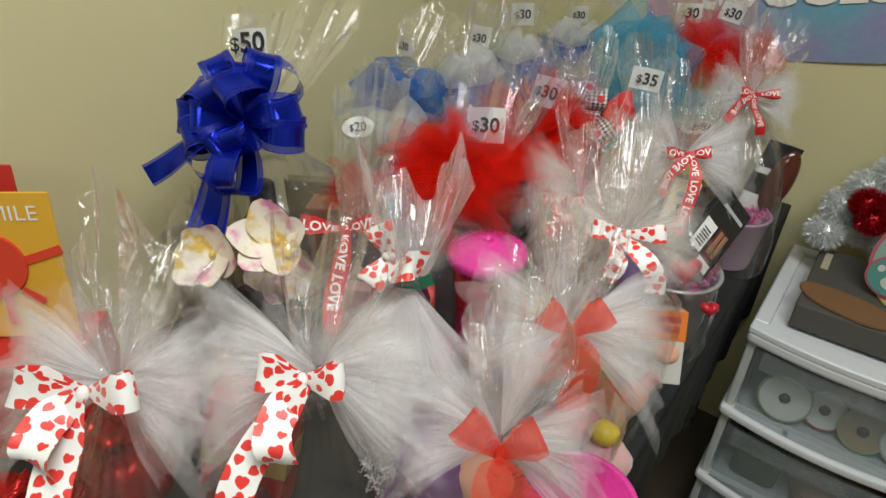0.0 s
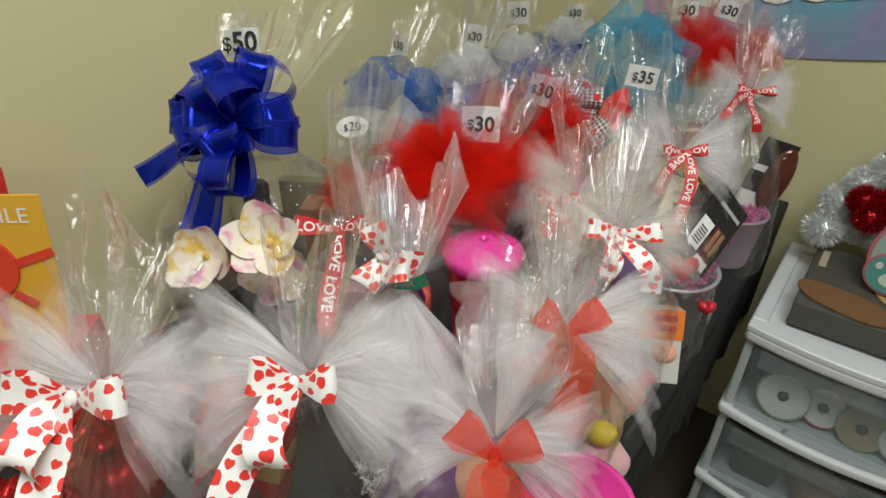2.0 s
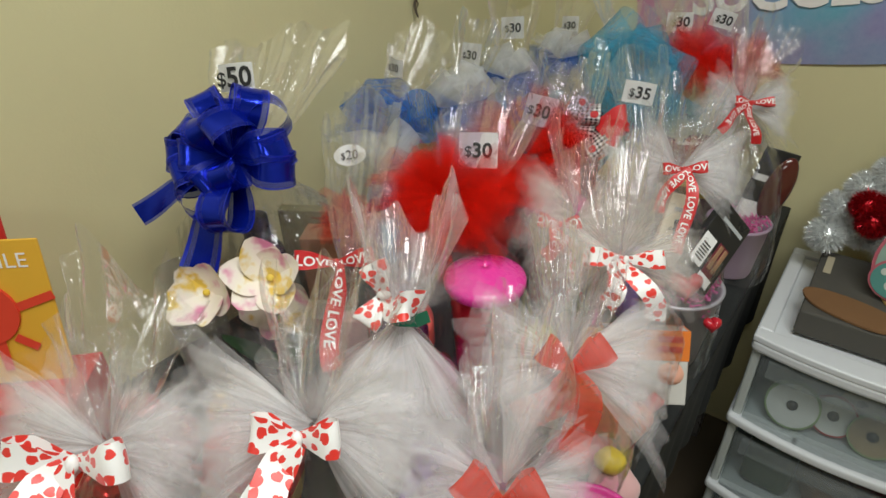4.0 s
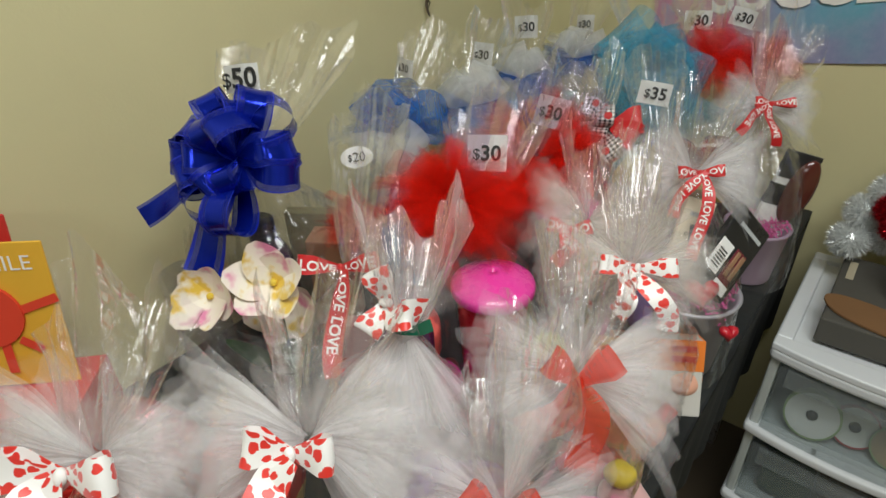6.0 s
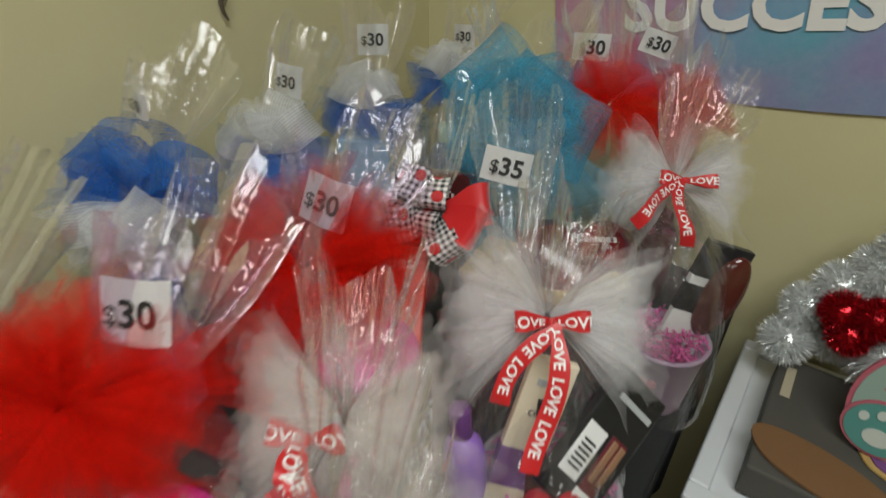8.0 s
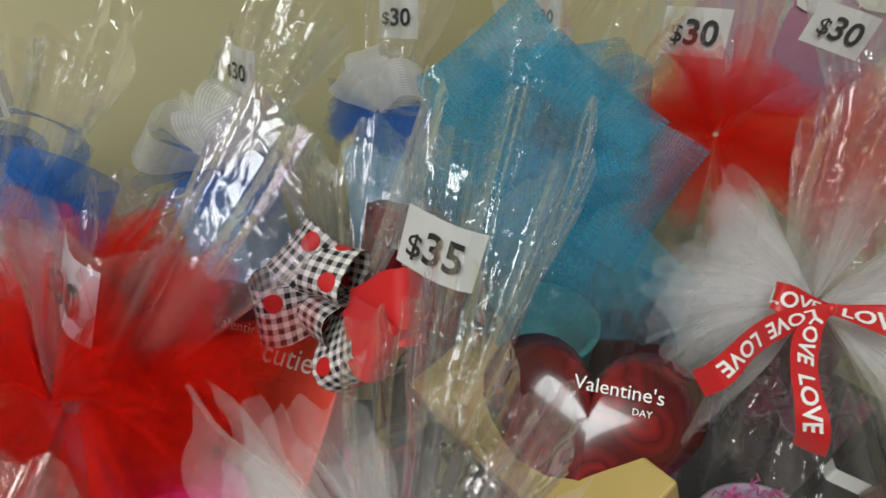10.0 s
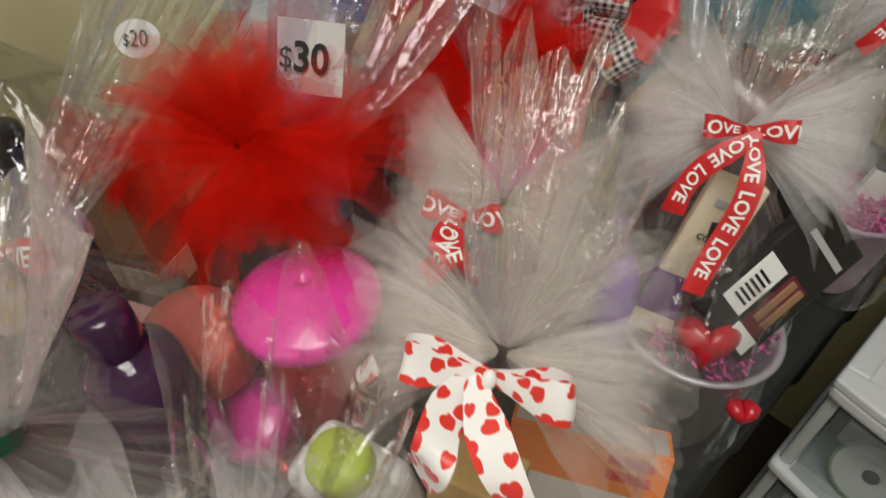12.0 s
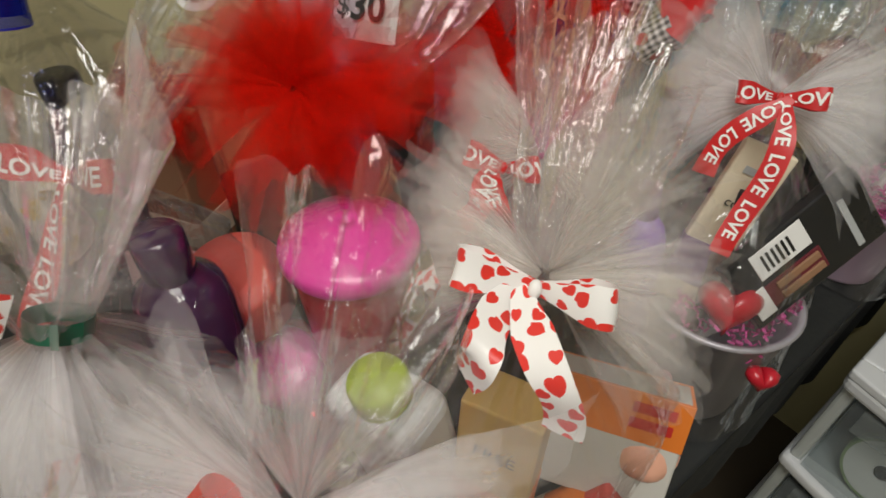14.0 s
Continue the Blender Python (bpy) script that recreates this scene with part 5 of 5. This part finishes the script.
for at, size, mat, tn, nm in (((-0.757, 0.296, TZ + 0.156), (0.12, 0.19), "yellow", 46, "SMILE"), ((-0.803, 0.285, TZ + 0.156), (0.11, 0.215), "red_card", 42, "")):
    c = thing("greeting_card", "yellow greeting card with a red heart shape" if nm else "plain red greeting card behind a yellow card", "greeting card", at, tn, "", (-8, 3))
    part("sheet", box_bm((size[0], 0.003, size[1]), (0, 0, 0), 0.0012, 1), M[mat], c)
    if nm:
        words_on("lettering", nm, 0.018, (0.012, -0.0018, size[1] - 0.025), (1, 0, 0), (0, 0, 1), M["white_ink"], c)
        bm = bmesh.new()
        bmesh.ops.create_cone(bm, cap_ends=True, segments=40, radius1=0.042, radius2=0.042, depth=0.004, matrix=pose(-0.022, -0.004, 0.1, 90))
        hd = part("heart_shape", bm, M["red_orange"], c, "red round shape")
        words_on("small_lettering", "xoxo", 0.009, (-0.03, -0.0064, 0.095), (1, 0, 0), (0, 0, 1), M["white_ink"], hd)
        for a, b in (((0.018, 0.105), (0.062, 0.12)), ((-0.01, 0.062), (-0.01, 0.02)), ((0.008, 0.066), (0.03, 0.05))):
            ribbon("limb_shape", [V((a[0] + (b[0] - a[0]) * i / 4, -0.004, a[1] + (b[1] - a[1]) * i / 4)) for i in range(5)], [V((0, 0, 1)) if abs(b[0] - a[0]) > 0.02 else V((1, 0, 0))] * 5, [0.011] * 5, M["red_orange"], hd)

carton("candy_box", "red candy box behind the sweets", (0.16, 0.1, 0.155), (-0.757, 0.289, TZ + 0.0), M["red_card"], 46)

# ---- drawer cart, banner, wall hook ----
def bowed_bm(size, at, bow, bevel=0.008, cuts=14):
    """A box whose front swells forward; at: the middle of its base."""
    bm = bmesh.new()
    bmesh.ops.create_cube(bm, size=1)
    bmesh.ops.subdivide_edges(bm, edges=[e for e in bm.edges if abs(e.verts[0].co.x - e.verts[1].co.x) > 0.5], cuts=cuts, use_grid_fill=True)
    for v in bm.verts:
        x, y, z = v.co
        v.co = (at[0] + x * size[0], at[1] + y * size[1] - bow * (1 - 4 * x * x) * (0.5 - y), at[2] + (z + 0.5) * size[2])
    if bevel:
        bm.normal_update()
        bmesh.ops.bevel(bm, geom=[e for e in bm.edges if e.calc_face_angle(0) > 0.6], offset=bevel, segments=3, affect="EDGES", profile=0.5)
    return bm


cart = thing("drawer_cart", "white plastic drawer cart with clear drawers of ribbon", "drawer cart", (0.108, 1.458, 0.0))
W, D, H = 0.37, 0.405, 0.655
part("top", bowed_bm((W, D, 0.03), (0, 0, H - 0.03), 0.022, 0.01), M["white_plastic"], cart, "white plastic top")
for sx, sy, w, d in ((0, -D / 2 + 0.015, W, 0.03), (0, D / 2 - 0.015, W, 0.03), (-W / 2 + 0.015, 0, 0.03, D - 0.06), (W / 2 - 0.015, 0, 0.03, D - 0.06)):
    part("rim", bowed_bm((w, d, 0.016), (sx, sy, H - 0.006), 0.022, 0.004) if sy < 0 else box_bm((w, d, 0.016), (sx, sy, H - 0.006), 0.005, 3), M["white_plastic"], cart)
for sx in (-1, 1):
    part("side_panel", box_bm((0.006, D - 0.05, H - 0.05), (sx * (W / 2 - 0.008), 0.01, 0.02), 0.002), M["side_plastic"], cart, "translucent side panel")
    for sy in (-1, 1):
        part("post", box_bm((0.018, 0.02, H - 0.03), (sx * (W / 2 - 0.014), sy * (D / 2 - 0.018), 0), 0.005), M["side_plastic"], cart)
part("back_panel", box_bm((W - 0.03, 0.005, H - 0.05), (0, D / 2 - 0.012, 0.02), 0.002), M["side_plastic"], cart)
for i in range(3):
    z0 = max(0.008, H - 0.226 - 0.222 * i)
    part("rail", bowed_bm((W + 0.004, D + 0.004, 0.024), (0, 0, z0 - 0.006), 0.024, 0.008), M["white_plastic"], cart, "white shelf rail")
    dr = part("drawer", bowed_bm((W - 0.05, 0.004, 0.175), (0, -D / 2 + 0.006, z0 + 0.018), 0.018, 0.0), M["clear_plastic"], cart, "clear smoky drawer", True)
    for nm, sz, at in (("drawer_side", (0.003, D - 0.05, 0.15), (-W / 2 + 0.027, 0, z0 + 0.018)), ("drawer_side", (0.003, D - 0.05, 0.15), (W / 2 - 0.027, 0, z0 + 0.018)), ("drawer_floor", (W - 0.056, D - 0.05, 0.003), (0, 0, z0 + 0.016)), ("drawer_pull", (W - 0.08, 0.012, 0.04), (0, -D / 2 - 0.004, z0 + 0.15))):
        part(nm, box_bm(sz, at, 0.001), M["clear_plastic"], dr)
cx, cy = 0.108, 1.458
zs = H - 0.226 + 0.022


def spool(label, at, r, w, side, roll, tilt):
    s = thing("ribbon_spool", label, "ribbon spool", at, 0, "ribbon spools in the drawer", tilt)
    turned("ribbon_roll", [(0.012, -w / 2), (r * 0.86, -w / 2), (r * 0.86, w / 2), (0.012, w / 2)], M[roll], s, "", 40)
    for z in (-w / 2, w / 2):
        turned("flange", [(0.011, z - 0.0008), (r * 0.9, z - 0.0008), (r, z), (r * 0.9, z + 0.0008), (0.011, z + 0.0008)], M[side], s, "", 48)
        turned("rim", [(r * 0.93, z - 0.0012), (r * 1.01, z - 0.0012), (r * 1.01, z + 0.0012), (r * 0.93, z + 0.0012)], M[roll], s, "", 48)
    turned("hub", [(0.010, -w / 2 - 0.001), (0.010, w / 2 + 0.001), (0, w / 2 + 0.001)], M["dark"], s, "", 20)


spool("white ribbon spool with a pale green rim", (cx - 0.082, cy - 0.158, zs + 0.047), 0.05, 0.02, "paper", "spool_ring", (68, 0))
spool("white spool of red ribbon", (cx - 0.01, cy - 0.13, zs + 0.035), 0.042, 0.018, "paper", "spool_red", (60, 8))
spool("tan card ribbon spool in the drawer", (cx + 0.06, cy - 0.145, zs + 0.035), 0.042, 0.02, "kraft", "spool_ring", (64, -10))
spool("white card ribbon spool with grey ribbon", (cx + 0.13, cy - 0.15, zs + 0.045), 0.044, 0.022, "paper", "grey_card", (75, -14))
spool("cream ribbon roll on its side", (cx + 0.03, cy - 0.05, zs + 0.06), 0.036, 0.09, "cream", "cream", (90, 60))
for i, (x, y, m, hgt) in enumerate(((-0.08, -0.1, "leaf", 0.09), (0.04, -0.11, "brown_card", 0.07), (0.12, -0.08, "wine", 0.1))):
    s = thing("fabric_roll", "folded craft fabric in the drawer", "fabric", (cx + x, cy + y, zs - 0.222), 20 * i, "craft fabric")
    part("fold", box_bm((0.1, 0.13, hgt), (0, 0, 0), 0.02, 4), M[m], s, "", True)

tr = thing("flat_box", "dark taupe flat box on the drawer cart", "box", (0.125, 1.44, H + 0.009), 0)
part("body", box_bm((0.29, 0.27, 0.055), (0, 0, 0), 0.004), M["taupe"], tr)
part("tape_strip", box_bm((0.014, 0.075, 0.002), (-0.125, 0.07, 0.0552), 0.0005, 1), M["beige"], tr, "strip of masking tape")
TB = H + 0.009 + 0.056


def plate(name, outline, thick, mat, parent, at, label=""):
    bm = bmesh.new()
    lo = [bm.verts.new((at[0] + x, at[1] + y, at[2])) for x, y in outline]
    hi = [bm.verts.new((at[0] + x, at[1] + y, at[2] + thick)) for x, y in outline]
    bm.faces.new(hi)
    bm.faces.new(lo[::-1])
    n = len(outline)
    for k in range(n):
        bm.faces.new((lo[k], lo[(k + 1) % n], hi[(k + 1) % n], hi[k]))
    return part(name, bm, mat, parent, label)


def oval(rx, ry, n=36, wob=0.0):
    return [((1 + wob * math.sin(3 * 2 * math.pi * k / n)) * rx * math.cos(2 * math.pi * k / n), (1 + wob * math.cos(2 * 2 * math.pi * k / n)) * ry * math.sin(2 * math.pi * k / n)) for k in range(n)]


ft = thing("felt_shape", "brown felt bear-shaped cutout", "craft cutout", (0.06, 1.35, TB + 0.001), -14)
plate("felt", oval(0.09, 0.043, 40, 0.06), 0.004, M["felt"], ft, (0, 0, 0))
ft = thing("foam_shape", "purple foam cutout with a tan border", "craft cutout", (0.155, 1.41, TB + 0.001), -20)
plate("border", oval(0.06, 0.03, 40, 0.12), 0.003, M["tan"], ft, (0, 0, 0), "tan border")
plate("foam", oval(0.048, 0.022, 40, 0.15), 0.003, M["purple_foam"], ft, (0, 0, 0.003))
ft = thing("foam_shape", "red and black foam cutout", "craft cutout", (0.19, 1.335, TB + 0.001), 15)
plate("border", oval(0.05, 0.026), 0.004, M["dark"], ft, (0, 0, 0))
plate("foam", oval(0.04, 0.018), 0.003, M["red_card"], ft, (0, 0, 0.004))

pw = thing("easter_sign", "wooden rabbit foot sign with a painted paw", "sign", (0.122, 1.42, TB + 0.002), -6, "", (80, 0))
plate("border", oval(0.062, 0.085), 0.008, M["rose"], pw, (0, 0.085, -0.004), "rose painted border")
plate("board", oval(0.056, 0.079), 0.002, M["mint"], pw, (0, 0.085, 0.0042))
plate("foot_border", oval(0.046, 0.042), 0.002, M["rose"], pw, (-0.012, 0.048, 0.0066))
plate("foot", oval(0.042, 0.038), 0.002, M["teal"], pw, (-0.012, 0.048, 0.009))
for x, y, a, b in ((-0.012, 0.036, 0.017, 0.013), (-0.036, 0.06, 0.006, 0.007), (-0.018, 0.07, 0.006, 0.007), (0.004, 0.068, 0.006, 0.007), (0.018, 0.056, 0.005, 0.006)):
    plate("paw_pad", oval(a, b, 20), 0.0012, M["pale"], pw, (x, y, 0.0112))
ribbon("painted_line", [V((-0.03 + 0.012 * i, 0.12 - 0.004 * (i - 2) ** 2, 0.0068)) for i in range(6)], [V((0, 1, 0))] * 6, [0.003] * 6, M["rose"], pw)


def tinsel_ball(name, c, r, count, mat, parent, rng, label=""):
    vs, fs = [], []
    for _ in range(count):
        d = V((rng.gauss(0, 1), rng.gauss(0, 1), rng.gauss(0, 1))).normalized()
        s = d.cross(V((rng.gauss(0, 1), rng.gauss(0, 1), rng.gauss(0, 1)))).normalized()
        a, ln = V(c) + d * (r * 0.6), r * rng.uniform(0.22, 0.46)
        bend = s.cross(d) * (0.6 * ln * rng.uniform(-1, 1))
        o = len(vs)
        vs += [a - s * 0.0008, a + s * 0.0008, a + d * ln * 0.6 + bend * 0.4 + s * 0.0007, a + d * ln * 0.6 + bend * 0.4 - s * 0.0007, a + d * ln + bend]
        fs += [(o, o + 1, o + 2, o + 3), (o + 3, o + 2, o + 4)]
    ob = mesh_part(name, vs, fs, mat, parent, label, None, False, "stuff")
    bm = bmesh.new()
    bmesh.ops.create_icosphere(bm, subdivisions=2, radius=r * 0.66, matrix=Matrix.Translation(c))
    part("core", bm, mat, ob)
    return ob


tn = thing("tinsel_ornament", "silver tinsel bear ornament with a red tinsel heart", "ornament", (0.045, 1.575, TB))
rng = random.Random(3)
for c, r in (((-0.07, -0.02, 0.045), 0.045), ((-0.062, 0.0, 0.105), 0.042), ((-0.03, 0.01, 0.15), 0.045), ((0.06, 0.01, 0.06), 0.07), ((0.03, 0.02, 0.23), 0.05), ((0.09, 0.02, 0.24), 0.05), ((0.005, 0.02, 0.19), 0.045), ((0.03, 0.02, 0.1), 0.06), ((-0.01, 0.01, 0.06), 0.045)):
    tinsel_ball("tinsel_clump", c, r, 2600, M["tinsel"], tn, rng, "silver tinsel clump")
for c, r in (((-0.02, -0.035, 0.135), 0.036), ((0.02, -0.035, 0.14), 0.036), ((0.0, -0.04, 0.105), 0.036)):
    tinsel_ball("red_tinsel_clump", c, r, 1800, M["red_tinsel"], tn, rng, "red tinsel heart")

bn = thing("banner", "printed watercolour banner with white capitals on the wall", "banner", (-0.541, WY - 0.004, 1.025), 0, "", (0, -8.5))
vs = [(1.3 * i / 24, -0.003 * (1 + math.sin(i * 0.9)) * 0.6, 0.52 * k / 8 + 0.004 * math.sin(i * 0.5)) for k in range(9) for i in range(25)]
mesh_part("sheet", vs, grid_faces(9, 25), M["banner"], bn)
words_on("lettering", "SUCCESS", 0.072, (0.132, -0.006, 0.119), (1, 0, 0), (0, 0, 1), M["white_ink"], bn, 0.001, False, 0.05)
nk = thing("wall_hook", "small dark twig hook on the wall", "wall hook", (-0.852, 1.19, 1.19), 0)
rng = random.Random(8)
pts = [V((0.004 + 0.003 * math.sin(i), 0.004 * math.sin(i * 1.7), 0.1 - 0.012 * i)) for i in range(9)]
ribbon("twig", pts, [V((0.3, 1, 0))] * 9, [0.007, 0.01, 0.009, 0.008, 0.009, 0.007, 0.008, 0.006, 0.003], M["twig"], nk, "", 5, 0.8)
for i in range(6):
    p = pts[i + 1]
    ribbon("sprig", [p, p + V((0.004, rng.uniform(-0.012, 0.012), -0.008)), p + V((0.003, rng.uniform(-0.014, 0.014), -0.018))], [V((1, 0.2, 0))] * 3, [0.003, 0.003, 0.001], M["twig"], nk)
